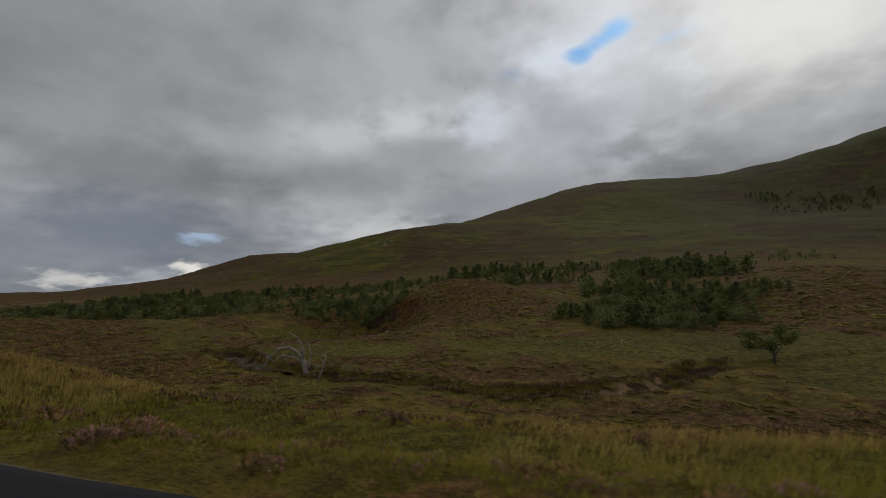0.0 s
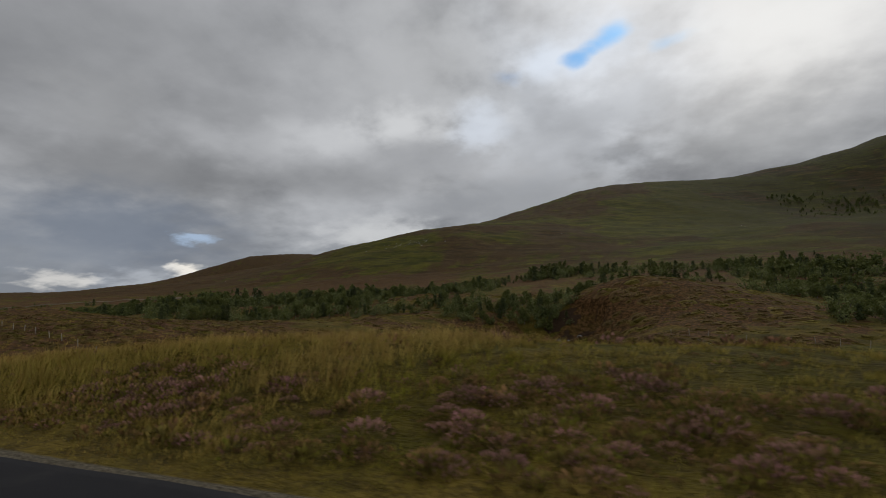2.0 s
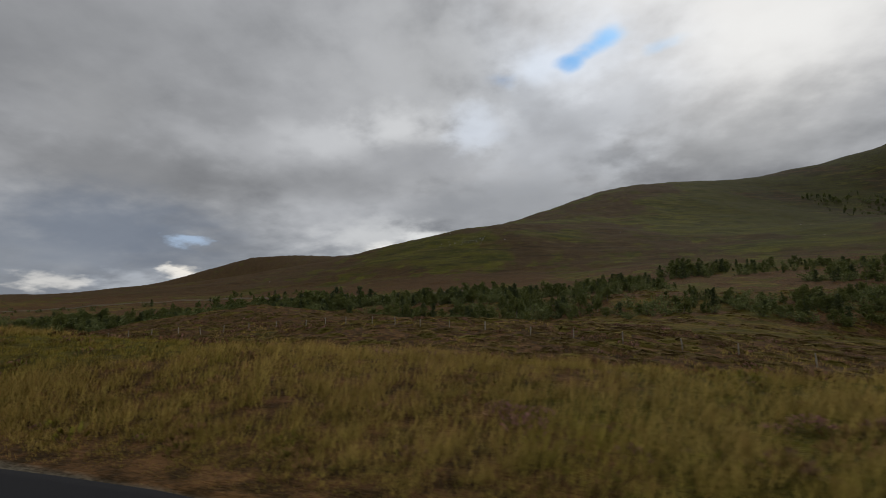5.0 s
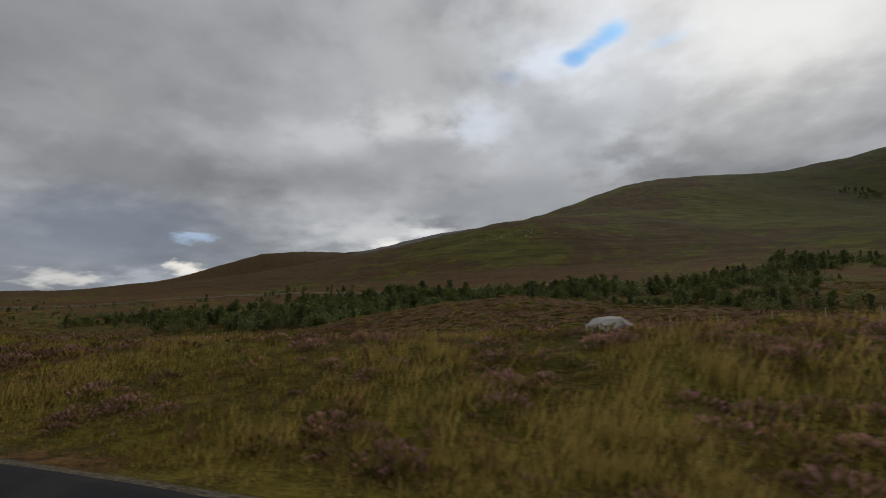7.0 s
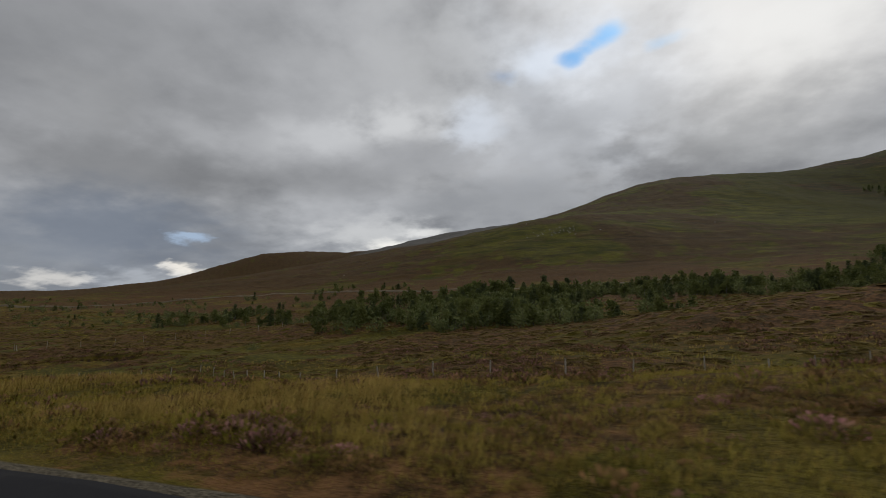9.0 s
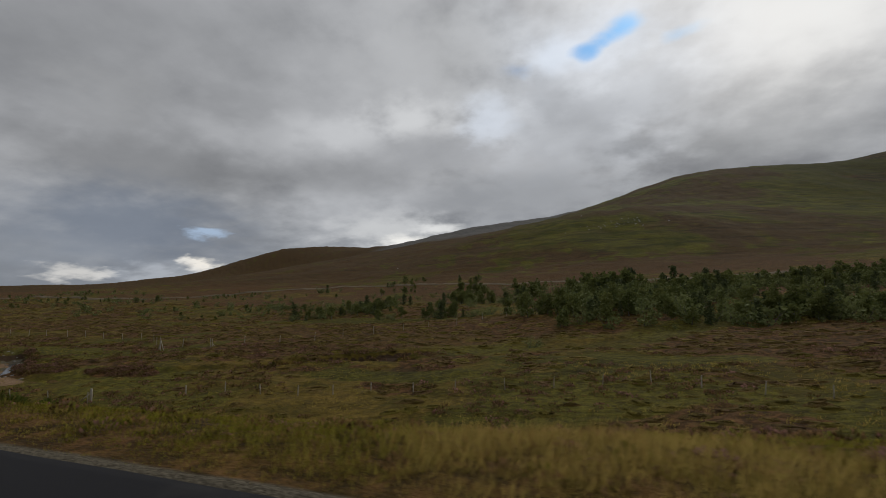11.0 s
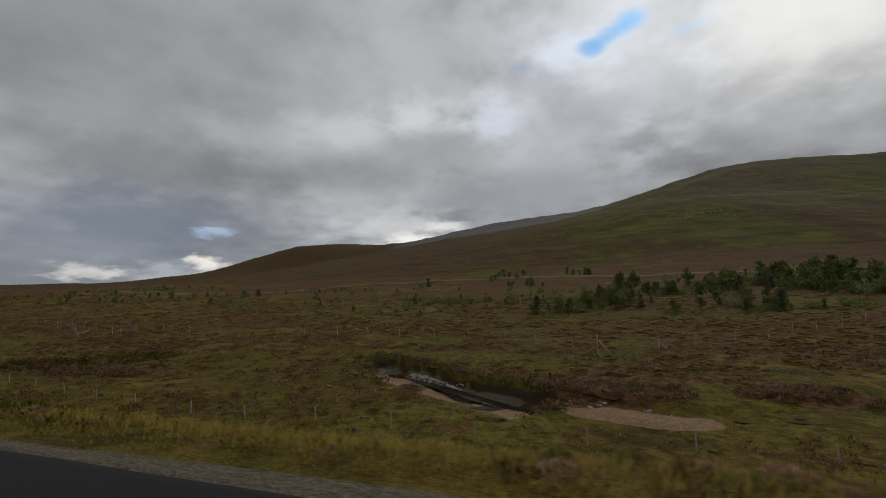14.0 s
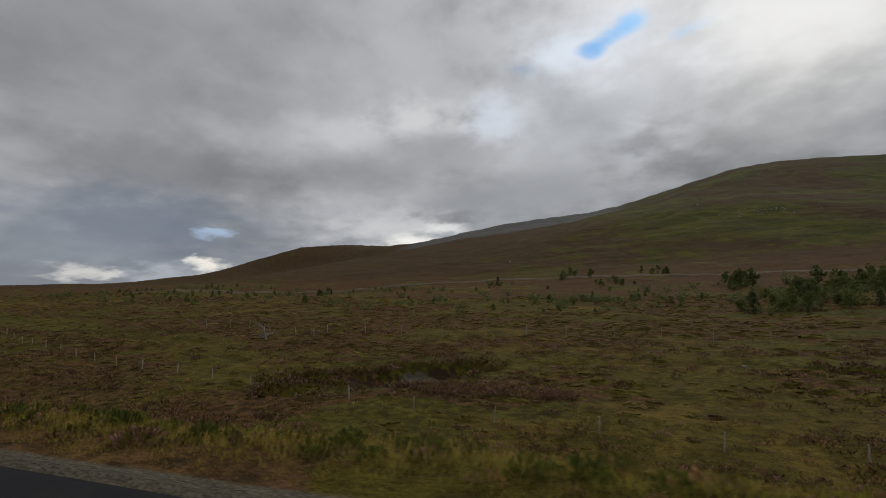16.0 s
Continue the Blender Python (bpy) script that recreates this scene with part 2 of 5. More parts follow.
def asphalt_material():
    m, n = material("asphalt", 0.9, 0.2)
    grit, worn = n.noise(n.place, 60, 3, 0.7), n.noise(n.place, 0.8, 5, 0.6)
    col = n.mix(grit, (0.010, 0.010, 0.012), (0.026, 0.025, 0.027))
    col = n.mix(n.step(worn, 0.56, 0.68, 0, 0.6), col, (0.034, 0.032, 0.031))
    n.put(n.bsdf["Base Color"], col)
    bump(n, grit, 0.5, 0.012)
    return m


def leaf_material(name, dark, light):
    m, n = material(name, 0.75, 0.2)
    isle = n.node("ShaderNodeNewGeometry").outputs["Random Per Island"]
    stand = n.step(n.noise(n.place, 0.16, 2, 0.5), 0.36, 0.64)
    f = n.math("ADD", n.math("MULTIPLY", isle, 0.40), n.math("ADD", n.math("MULTIPLY", n.chance, 0.25), n.math("MULTIPLY", stand, 0.40)))
    col = n.mix(f, dark, light)
    n.put(n.bsdf["Base Color"], col)
    thin = n.node("ShaderNodeBsdfTranslucent", {"Color": col})
    both = n.node("ShaderNodeMixShader", {0: 0.3, 1: n.shader, 2: thin.outputs[0]})
    n.tree.links.new(both.outputs[0], n.out)
    return m


def plain_material(name, dark, light, size, rough=0.85, depth=0.02, specular=0.25):
    m, n = material(name, rough, specular)
    v, w = n.noise(n.local, size, 5, 0.65), n.noise(n.local, size * 5, 4, 0.6)
    f = n.math("ADD", n.math("MULTIPLY", n.step(v, 0.3, 0.7), 0.7), n.math("MULTIPLY", w, 0.3))
    col = n.mix(f, dark, light)
    col = n.mix(n.math("MULTIPLY", n.chance, 0.25), col, dark)
    n.put(n.bsdf["Base Color"], col)
    bump(n, n.math("ADD", v, w), 0.6, depth)
    return m


def tinted_material(name, through):
    """Colour from the mesh's own tint attribute, light passing through: blades and sprigs."""
    m, n = material(name, 0.85, 0.12)
    a = n.node("ShaderNodeAttribute")
    a.attribute_name = "tint"
    col = n.mix(n.step(n.noise(n.place, 0.35, 4, 0.6), 0.35, 0.75, 0.0, 0.25), a.outputs["Color"], (0.105, 0.070, 0.018))
    n.put(n.bsdf["Base Color"], col)
    thin = n.node("ShaderNodeBsdfTranslucent", {"Color": col})
    both = n.node("ShaderNodeMixShader", {0: through, 1: n.shader, 2: thin.outputs[0]})
    n.tree.links.new(both.outputs[0], n.out)
    return m


def hummock_material():
    """Matted heather and moss: the mesh's tint, broken by sprigs and dark gaps."""
    m, n = material("matted_heather", 0.95, 0.08)
    a = n.node("ShaderNodeAttribute")
    a.attribute_name = "tint"
    sprig, tuft = n.noise(n.place, 11.0, 4, 0.7), n.noise(n.place, 2.6, 4, 0.65)
    col = n.mix(n.step(tuft, 0.40, 0.62, 0.0, 0.7), a.outputs["Color"], (0.145, 0.112, 0.026))
    col = n.mix(n.step(sprig, 0.50, 0.30, 0.0, 0.45), col, (0.036, 0.026, 0.010))
    col = n.mix(n.step(sprig, 0.56, 0.70, 0.0, 0.35), col, (0.210, 0.150, 0.060))
    n.put(n.bsdf["Base Color"], col)
    bump(n, n.math("ADD", n.math("MULTIPLY", sprig, 0.5), tuft), 1.0, 0.25)
    return m


def water_material():
    m, n = material("burn_water", 0.12, 0.5)
    n.put(n.bsdf["Base Color"], n.mix(n.noise(n.place, 0.6), (0.012, 0.009, 0.006), (0.035, 0.025, 0.016)))
    bump(n, n.noise(n.place, 2.2, 4, 0.6), 0.35, 0.06)
    return m


MOOR, ASPHALT, WATER = ground_material(), asphalt_material(), water_material()
HUMMOCK = hummock_material()
GRASS, HEATHER = tinted_material("grass_blades", 0.25), tinted_material("heather_sprigs", 0.15)
BIRCH_LEAF = leaf_material("birch_leaves", (0.078, 0.098, 0.026), (0.205, 0.220, 0.065))
PINE_LEAF = leaf_material("pine_needles", (0.052, 0.070, 0.028), (0.130, 0.150, 0.058))
WILLOW_LEAF = leaf_material("willow_leaves", (0.105, 0.130, 0.042), (0.260, 0.280, 0.105))
BARK = plain_material("bark", (0.05, 0.042, 0.034), (0.17, 0.15, 0.125), 3.0)
PALE_BARK = plain_material("birch_bark", (0.10, 0.09, 0.08), (0.36, 0.34, 0.31), 3.0)
DEAD_WOOD = plain_material("bleached_wood", (0.17, 0.155, 0.135), (0.42, 0.385, 0.34), 4.0)
POST_WOOD = plain_material("weathered_post_wood", (0.28, 0.25, 0.20), (0.56, 0.51, 0.42), 6.0, depth=0.006)
STONE = plain_material("grey_stone", (0.16, 0.15, 0.14), (0.42, 0.40, 0.37), 1.6)
PINK_GRIT = plain_material("pink_grit", (0.115, 0.066, 0.048), (0.175, 0.160, 0.135), 0.8, 0.95, 0.05)
TRACK_GRIT = plain_material("track_grit", (0.085, 0.064, 0.038), (0.205, 0.165, 0.112), 0.15, 0.95, 0.03)
PALE_STONE = plain_material("pale_quartz_stone", (0.32, 0.30, 0.28), (0.58, 0.55, 0.51), 2.0)

# ---- the lie of the land ----
def smooth(a, b, v):
    s = np.clip((v - a) / (b - a), 0.0, 1.0)
    return s * s * (3 - 2 * s)


def box(v, a, b, soft):
    """1 between a and b, falling to 0 over soft metres outside."""
    return smooth(a - soft, a, v) * (1 - smooth(b, b + soft, v))


def lattice(ix, iy, seed):
    n = (ix.astype(np.int64) * 374761393 + iy.astype(np.int64) * 668265263 + seed * 1442695041) & 0xFFFFFFFF
    n = ((n ^ (n >> 13)) * 1274126177) & 0xFFFFFFFF
    return ((n ^ (n >> 16)) & 0xFFFF) / 65535.0


def value_noise(x, y, seed=0):
    ix, iy = np.floor(x), np.floor(y)
    fx, fy = x - ix, y - iy
    fx, fy = fx * fx * (3 - 2 * fx), fy * fy * (3 - 2 * fy)
    a, b = lattice(ix, iy, seed), lattice(ix + 1, iy, seed)
    c, d = lattice(ix, iy + 1, seed), lattice(ix + 1, iy + 1, seed)
    return (a + (b - a) * fx) * (1 - fy) + (c + (d - c) * fx) * fy


def fbm(x, y, size, octaves=4, seed=0):
    """Rough noise from 0 to 1, its largest lumps about size metres across."""
    total, weight, amp = 0.0, 0.0, 1.0
    x, y = np.asarray(x, float) / size, np.asarray(y, float) / size
    for i in range(octaves):
        total = total + amp * value_noise(x * 0.8 + y * 0.6 + 17.3 * i, y * 0.8 - x * 0.6 - 9.1 * i, seed + i)
        weight, amp, x, y = weight + amp, amp * 0.5, x * 2.03, y * 2.03
    return total / weight


def road_y(x):
    u = np.clip(np.asarray(x, float), -520, 80) / 100
    return ((0.0101 * u + 0.2828) * u + 1.5062) * u * u + 2.0321 * u


def road_z(x):
    u = np.clip(np.asarray(x, float), -560, 120) / 100
    return ((-0.0336 * u - 0.5683) * u + 0.7327) * u - 0.11


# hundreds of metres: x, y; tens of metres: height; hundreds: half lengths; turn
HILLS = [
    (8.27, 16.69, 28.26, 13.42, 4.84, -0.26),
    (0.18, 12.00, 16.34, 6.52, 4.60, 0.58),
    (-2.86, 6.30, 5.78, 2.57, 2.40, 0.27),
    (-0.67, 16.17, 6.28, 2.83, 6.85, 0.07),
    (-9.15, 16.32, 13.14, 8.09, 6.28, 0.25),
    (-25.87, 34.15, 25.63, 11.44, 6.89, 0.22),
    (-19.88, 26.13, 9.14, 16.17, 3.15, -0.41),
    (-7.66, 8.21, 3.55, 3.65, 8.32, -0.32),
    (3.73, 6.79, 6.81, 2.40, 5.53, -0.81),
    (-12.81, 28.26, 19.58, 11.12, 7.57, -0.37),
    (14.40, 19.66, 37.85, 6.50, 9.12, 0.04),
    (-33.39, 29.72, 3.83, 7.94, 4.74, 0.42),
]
# knolls and terraces of the valley floor, in metres: x, y, height, half lengths
KNOLLS = [
    (-150, 45, 6.0, 46, 34), (-212, 70, 4.6, 58, 46), (-215, 80, 3.4, 30, 15), (-185, 128, -2.0, 60, 22), (-31, 138, 5.6, 24, 22), (66, 165, 7.5, 28, 34), (-310, 106, 3.0, 30, 13),
    (-120, 165, 3.0, 26, 16), (-370, 150, 2.0, 60, 20), (-250, 150, 2.0, 24, 14), (-12, 62, -2.2, 60, 30), (-256, 30, 4.0, 34, 20), (17, 138, -2.0, 13, 36), (-72, 108, -8.0, 24, 18),
    (-49, 136, 5.0, 16, 12), (-64, 112, -4.0, 15, 8), (50, 128, 3.4, 18, 12),
]
FAR_TRACK = [(-720, 190, 4), (-656, 216, 4), (-602, 258, 4), (-562, 316, 3), (-464, 322, 3), (-373, 305, 3), (-341, 303, 3), (-309, 290, 3), (-274, 282, 3), (-190, 278, 3)]
# the burn's course: x, y, half width of its bed
BURN = [(100, 98, 2.2), (45, 86, 2.2), (15, 72, 2.0), (7, 63, 2.4), (1, 57.5, 2.4), (-8, 54, 2.0), (-18, 54.5, 1.8), (-28, 56, 1.8), (-40, 57, 2.0),
        (-52, 58, 2.6), (-64, 64, 2.4), (-81, 67, 2.6), (-105, 86, 2.5), (-150, 118, 2.5), (-200, 150, 2.5), (-262, 122, 2.5), (-300, 82, 2.4),
        (-330, 67, 2.6), (-349, 57, 2.4), (-362, 47, 2.2), (-371, 39, 2.4), (-380, 37.5, 1.9), (-388, 38.5, 2.0), (-395, 42.5, 2.2), (-402, 47, 2.2), (-410, 51, 2.0),
        (-420, 55, 2.2), (-444, 50, 2.2), (-452, 44, 2.2), (-460, 37, 2.4), (-468, 36, 2.2), (-490, 50, 2.2), (-640, 84, 2.5)]


def along(points, x, y):
    """Distance from (x, y) to a course, less than nothing on its near side, and the course's third value at the nearest place."""
    best, value, side = np.full(np.shape(x), 1e9), np.zeros(np.shape(x)), np.ones(np.shape(x))
    for (x0, y0, v0), (x1, y1, v1) in zip(points, points[1:]):
        dx, dy = x1 - x0, y1 - y0
        s = np.clip(((x - x0) * dx + (y - y0) * dy) / (dx * dx + dy * dy), 0, 1)
        d = np.hypot(x - x0 - s * dx, y - y0 - s * dy)
        value, side = np.where(d < best, v0 + s * (v1 - v0), value), np.where(d < best, np.where(dx * (y - y0) - dy * (x - x0) > 0, -1.0, 1.0), side)
        best = np.minimum(best, d)
    return best * side, value


SCAR = (-61, 123.5)  # a slope that has slipped and lies bare


EDGE = 4.85  # the tarmac's edge, from the line that the eye follows


# the verge's height over the road some ten metres out: x, metres
VERGE = [(40, -0.5), (20, -0.8), (5, -1.9), (-10, -2.2), (-25, -1.5), (-40, 0.4), (-52, 0.95), (-70, 0.9), (-85, -0.8), (-100, -0.95), (-120, -0.5), (-140, 0.3), (-160, 0.95), (-180, 1.45),
         (-200, 1.1), (-236, 0.7), (-262, -1.0), (-300, -1.3), (-330, -2.0), (-360, -3.0), (-400, -2.8), (-440, -2.3), (-540, -2.0)]


def lift(x):
    """How far the verge stands over the road some ten metres out."""
    return np.interp(-np.asarray(x, float), [-v[0] for v in VERGE], [v[1] for v in VERGE]) + 0.5 * (fbm(x, 0 * x, 14, 3, 5) - 0.5)


def valley(x, y):
    u, v = x / 100, np.clip(y, 0, 400) / 100
    z = -15.83 + 1.491 * np.maximum(u, -16) -1.925 * v -0.564 * v * v + 1.836 * np.clip(y - 400, 0, 1500) / 100
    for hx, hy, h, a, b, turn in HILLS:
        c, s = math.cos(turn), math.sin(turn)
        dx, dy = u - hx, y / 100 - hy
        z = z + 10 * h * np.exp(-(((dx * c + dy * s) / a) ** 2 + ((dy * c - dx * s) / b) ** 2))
    for kx, ky, h, a, b in KNOLLS:
        z = z + h * np.exp(-((x - kx) / a) ** 2 - ((y - ky) / b) ** 2)
    return z


def land(x, y):
    """Height of the open ground, with no tussocks and no burn in it."""
    x, y = np.asarray(x, float), np.asarray(y, float)
    d = y - road_y(x)
    z = road_z(x)
    verge = z + lift(x) * smooth(6, 13.5, d) - 0.10 * smooth(EDGE - 0.1, EDGE + 0.5, d)
    low = smooth(-270, -325, x)
    down = smooth(14 - 4 * low, 34 - 8 * low, d)
    out = verge * (1 - down) + valley(x, y) * down
    behind = z + 1.5 * smooth(6, 30, -d) + 0.06 * np.maximum(-d - 10, 0)
    return np.where(d < -4, behind, out)


def bar_share(x):
    """Where the burn runs over open gravel."""
    return np.maximum.reduce([box(x, 0, 6, 3), box(x, -409, -391, 3), box(x, -455, -448, 3)])


# peaty hollows and undercut banks: x, y, half lengths, depth
HOLLOWS = [(-461, 31.6, 3.0, 1.3, 1.5), (-453.5, 45.5, 3.4, 1.7, 1.4), (-347.5, 57.6, 4.2, 1.7, 1.6), (-341.5, 58.8, 4.6, 1.7, 1.8), (-335.5, 60.2, 4.2, 1.8, 1.6)]


def burn_depth(x, y):
    """How deep the burn has cut, the distance from its line, and its half width."""
    d, w = along(BURN, x, y)
    near_side = smooth(0.5, -0.5, d)
    d = np.abs(d) + 2.2 * (fbm(x, y, 7, 3, 21) - 0.5)
    ragged = smooth(0.36, 0.56, fbm(x, y, 6, 2, 25))
    seen = np.maximum.reduce([box(x, -62, 9, 10), (0.55 + 0.45 * ragged) * box(x, -351, -332, 4), box(x, -412, -390, 3.5), 0.85 * box(x, -457, -450, 2.5), 0.8 * box(x, -465, -460, 1.5)])
    bar = bar_share(x)
    deep = (0.5 + 2.2 * fbm(x, y, 16, 2, 23)) * (0.2 + 0.8 * seen)
    deep = np.minimum(deep, 1.95) * (1 - bar) + (np.where(x > -20, 0.95, 1.5) + 0.5 * (1 - smooth(0.4, 1.1, d))) * bar
    w = w * (0.50 + 0.12 * seen + 0.05 * bar)
    cut = deep * (1 - smooth(w, w + 0.9 + np.where(x > -20, 1.6, 5.0) * bar * near_side, d))
    rag = 0.5 * (fbm(x, y, 3, 2, 27) - 0.5)
    for hx, hy, a, b, h in HOLLOWS:
        cut = np.maximum(cut, h * (1 - smooth(0.8, 1.1, np.hypot((x - hx) / a, (y - hy) / b) + rag)))
    return cut, d, w


def ground_z(x, y):
    """Height of the ground as built: humps, tussocks, the burn's cut."""
    x, y = np.asarray(x, float), np.asarray(y, float)
    d = y - road_y(x)
    far = np.hypot(x + 217, y)
    rough = smooth(EDGE + 0.3, EDGE + 4, d)
    z = land(x, y)
    z = z + rough * 0.30 * (fbm(x, y, 1.9, 3, 2) - 0.5) + rough * smooth(18, 40, d) * 1.5 * (fbm(x, y, 11, 3, 3) - 0.5)
    z = z + 0.9 * np.exp(-((np.abs(along(FAR_TRACK, x, y)[0])) / 5.0) ** 2) * smooth(150, 180, y)
    z = z + smooth(120, 600, far) * 7 * (fbm(x, y, 70, 4, 4) - 0.5) + smooth(500, 2500, far) * 34 * (fbm(x, y, 420, 4, 6) - 0.5)
    z = z + smooth(380, 620, y) * 7 * (fbm(x, y * 0.3, 38, 3, 8) - 0.5)
    z = z - burn_depth(x, y)[0]
    slip = np.hypot((x - SCAR[0]) / 8.5, (y - SCAR[1]) / 6.0) + 0.35 * (fbm(x, y, 4, 2, 61) - 0.5)
    face = -13.4 + 0.95 * np.maximum(y - SCAR[1] + 3.0, 0) + 1.6 * (fbm(x, y, 3, 3, 63) - 0.5)
    return z + (np.minimum(z, face) - z) * (1 - smooth(0.9, 1.0, slip))


# ---- helpers for meshes ----
def mesh_of(name, verts, faces, mats, attributes=(), smooth_faces=True, normals=None, slots=None):
    """A mesh from arrays; faces: n x 3 or n x 4 corner numbers. attributes: name -> colours by vertex."""
    verts, faces = np.asarray(verts, np.float32), np.asarray(faces, np.int32)
    me = bpy.data.meshes.new(name)
    k = faces.shape[1]
    me.vertices.add(len(verts))
    me.vertices.foreach_set("co", verts.ravel())
    me.loops.add(faces.size)
    me.loops.foreach_set("vertex_index", faces.ravel())
    me.polygons.add(len(faces))
    me.polygons.foreach_set("loop_start", np.arange(0, faces.size, k, dtype=np.int32))
    me.polygons.foreach_set("loop_total", np.full(len(faces), k, np.int32))
    me.polygons.foreach_set("use_smooth", np.full(len(faces), smooth_faces))
    for key, values in dict(attributes).items():
        rgba = np.ones((len(verts), 4), np.float32)
        rgba[:, :3] = values
        me.attributes.new(key, "FLOAT_COLOR", "POINT").data.foreach_set("color", rgba.ravel())
    for m in mats:
        me.materials.append(m)
    if slots is not None:
        me.polygons.foreach_set("material_index", np.asarray(slots, np.int32))
    if normals is not None:
        me.attributes.new("custom_normal", "FLOAT_VECTOR", "POINT").data.foreach_set("vector", np.asarray(normals, np.float32).ravel())
    me.update()
    me.validate()
    return me


def grid_faces(rows, cols):
    i = np.arange(rows * cols).reshape(rows, cols)
    return np.stack([i[:-1, :-1], i[:-1, 1:], i[1:, 1:], i[1:, :-1]], -1).reshape(-1, 4)


def part(name, data, parent, label="", at=None):
    ob = new(name, data)
    ob.parent = parent
    if at is not None:
        ob.matrix_basis = at
    return tagged(ob, label=label) if label else ob


# ---- ground: one sheet from the road to the far hills ----
SAND = (-381.5, 35.8)
# short green turf: x, y, half lengths
MEADOWS = [(24, 86, 30, 13), (-8, 80, 24, 9), (38, 68, 20, 10), (-46, 73, 20, 8), (-82, 108, 17, 12), (-405, 56, 16, 5), (-374, 43, 9, 5), (-374, 117, 42, 8),
           (-245, 116, 22, 10), (-330, 50, 16, 5), (-300, 62, 14, 6)]


# banks and slopes thick with heather: x, y, half lengths
HEATHS = [(-112, 58, 36, 16), (-31, 120, 27, 18), (58, 138, 30, 28), (-312, 102, 24, 10), (-455, 39, 8, 5), (-443, 36.5, 9, 3), (-384, 41.5, 7, 3.5), (-368, 43, 6, 3)]


def heath_bank(x, y):
    rag = 0.8 * (fbm(x, y, 7, 3, 49) - 0.5)
    return np.maximum.reduce([1 - smooth(0.7, 1.05, np.hypot((x - mx) / ma, (y - my) / mb) + rag) for mx, my, ma, mb in HEATHS])


def turf(x, y):
    """1 on short green turf, with a ragged border."""
    rag = 0.9 * (fbm(x, y, 8, 3, 47) - 0.5)
    return np.maximum.reduce([1 - smooth(0.65, 1.05, np.hypot((x - mx) / ma, (y - my) / mb) + rag) for mx, my, ma, mb in MEADOWS])




def cover(x, y):
    """What grows where: two colours of masks."""
    d = y - road_y(x)
    far = np.hypot(x + 217, y)
    big, mid = fbm(x, y, 46, 4, 31), fbm(x, y, 9, 3, 33)
    heath = smooth(0.48, 0.60, 0.5 * big + 0.5 * mid + 0.10 * smooth(20, 60, d))
    for kx, ky, h, a, b in KNOLLS:
        if h > 2:
            heath = np.maximum(heath, 0.85 * np.exp(-((x - kx) / (a * 0.8)) ** 2 - ((y - ky) / (b * 0.8)) ** 2))
    hill = smooth(330, 480, y) * smooth(-520, -250, x + 0.15 * y)
    low_hill = smooth(330, 480, y) * (1 - smooth(-520, -250, x + 0.15 * y))
    patchy = fbm(x, y, 160, 5, 35)
    heath = heath * (1 - 0.75 * hill) + 0.42 * hill * smooth(0.50, 0.60, patchy) + 0.35 * low_hill
    lush = (0.65 + 0.2 * hill) * smooth(0.54, 0.66, fbm(x, y, 24, 4, 37)) * (1 - low_hill) + 0.55 * hill * smooth(0.54, 0.44, patchy)
    cut, bd, bw = burn_depth(x, y)
    lush = np.maximum(lush, 0.5 * (1 - smooth(3, 15, bd)) * smooth(0.40, 0.55, fbm(x, y, 14, 3, 39)))
    green = turf(x, y)
    heath = heath * smooth(2, 9, bd) * (1 - 0.9 * green)
    lush = np.maximum(lush, 0.9 * green)
    heath = np.maximum(heath, 0.95 * heath_bank(x, y))
    bars = bar_share(x) * smooth(0.22, 0.5, cut) * np.where(x > -20, 1.0, smooth(1.5, -0.3, along(BURN, x, y)[0])) * smooth(0.30, 0.55, fbm(x, y, 4, 3, 43))
    bars = np.maximum(bars, 1 - smooth(0.75, 1.1, np.hypot((x - SAND[0]) / 6.2, (y - SAND[1] + 0.1 * (x - SAND[0])) / 2.3) + 0.6 * (mid - 0.5)))
    bed = smooth(1.15, 1.45, cut) * smooth(0.30, 0.48, fbm(x, y, 3, 3, 45))
    peat = smooth(0.35, 0.7, cut) * (1 - bars) * (1 - bed)
    peat = np.maximum(peat, (1 - smooth(0.92, 1.02, np.hypot((x - SCAR[0]) / 8.5, (y - SCAR[1]) / 6.0))) * smooth(0.40, 0.52, fbm(x, y, 3, 3, 65)))
    slip = np.hypot((x - SCAR[0]) / 8.5, (y - SCAR[1]) / 6.0)
    wide = 0.45 + 0.40 * smooth(-290, -335, x)
    edge = (1 - smooth(EDGE + 0.4 * wide, EDGE + 1.15 * wide, d + 0.5 * (mid - 0.5))) * smooth(-EDGE - 12, -EDGE, d)
    apron = (0.42 * (1 - smooth(0.5, 0.6, np.hypot((x - SCAR[0] - 2.5) / 6.0, (y - SCAR[1]) / 7.0))))
    track = 1 - smooth(2.0, 4.4, np.abs(along(FAR_TRACK, x, y)[0]))
    zero = heath * 0
    return np.stack([heath, lush, np.maximum(bars, 0.7 * (1 - smooth(0.3, 0.5, np.hypot((x - SCAR[0]) / 9.0, (y - SCAR[1] + 4) / 4.0))))], -1), np.stack([peat, apron, np.maximum.reduce([track * 0.9, edge * 0.72, 0.85 * bed * (1 - bars)]) + zero], -1)


def spaced(*runs):
    out = []
    for a, b, n in runs:
        out += list(np.linspace(a, b, n, endpoint=False))
    return out


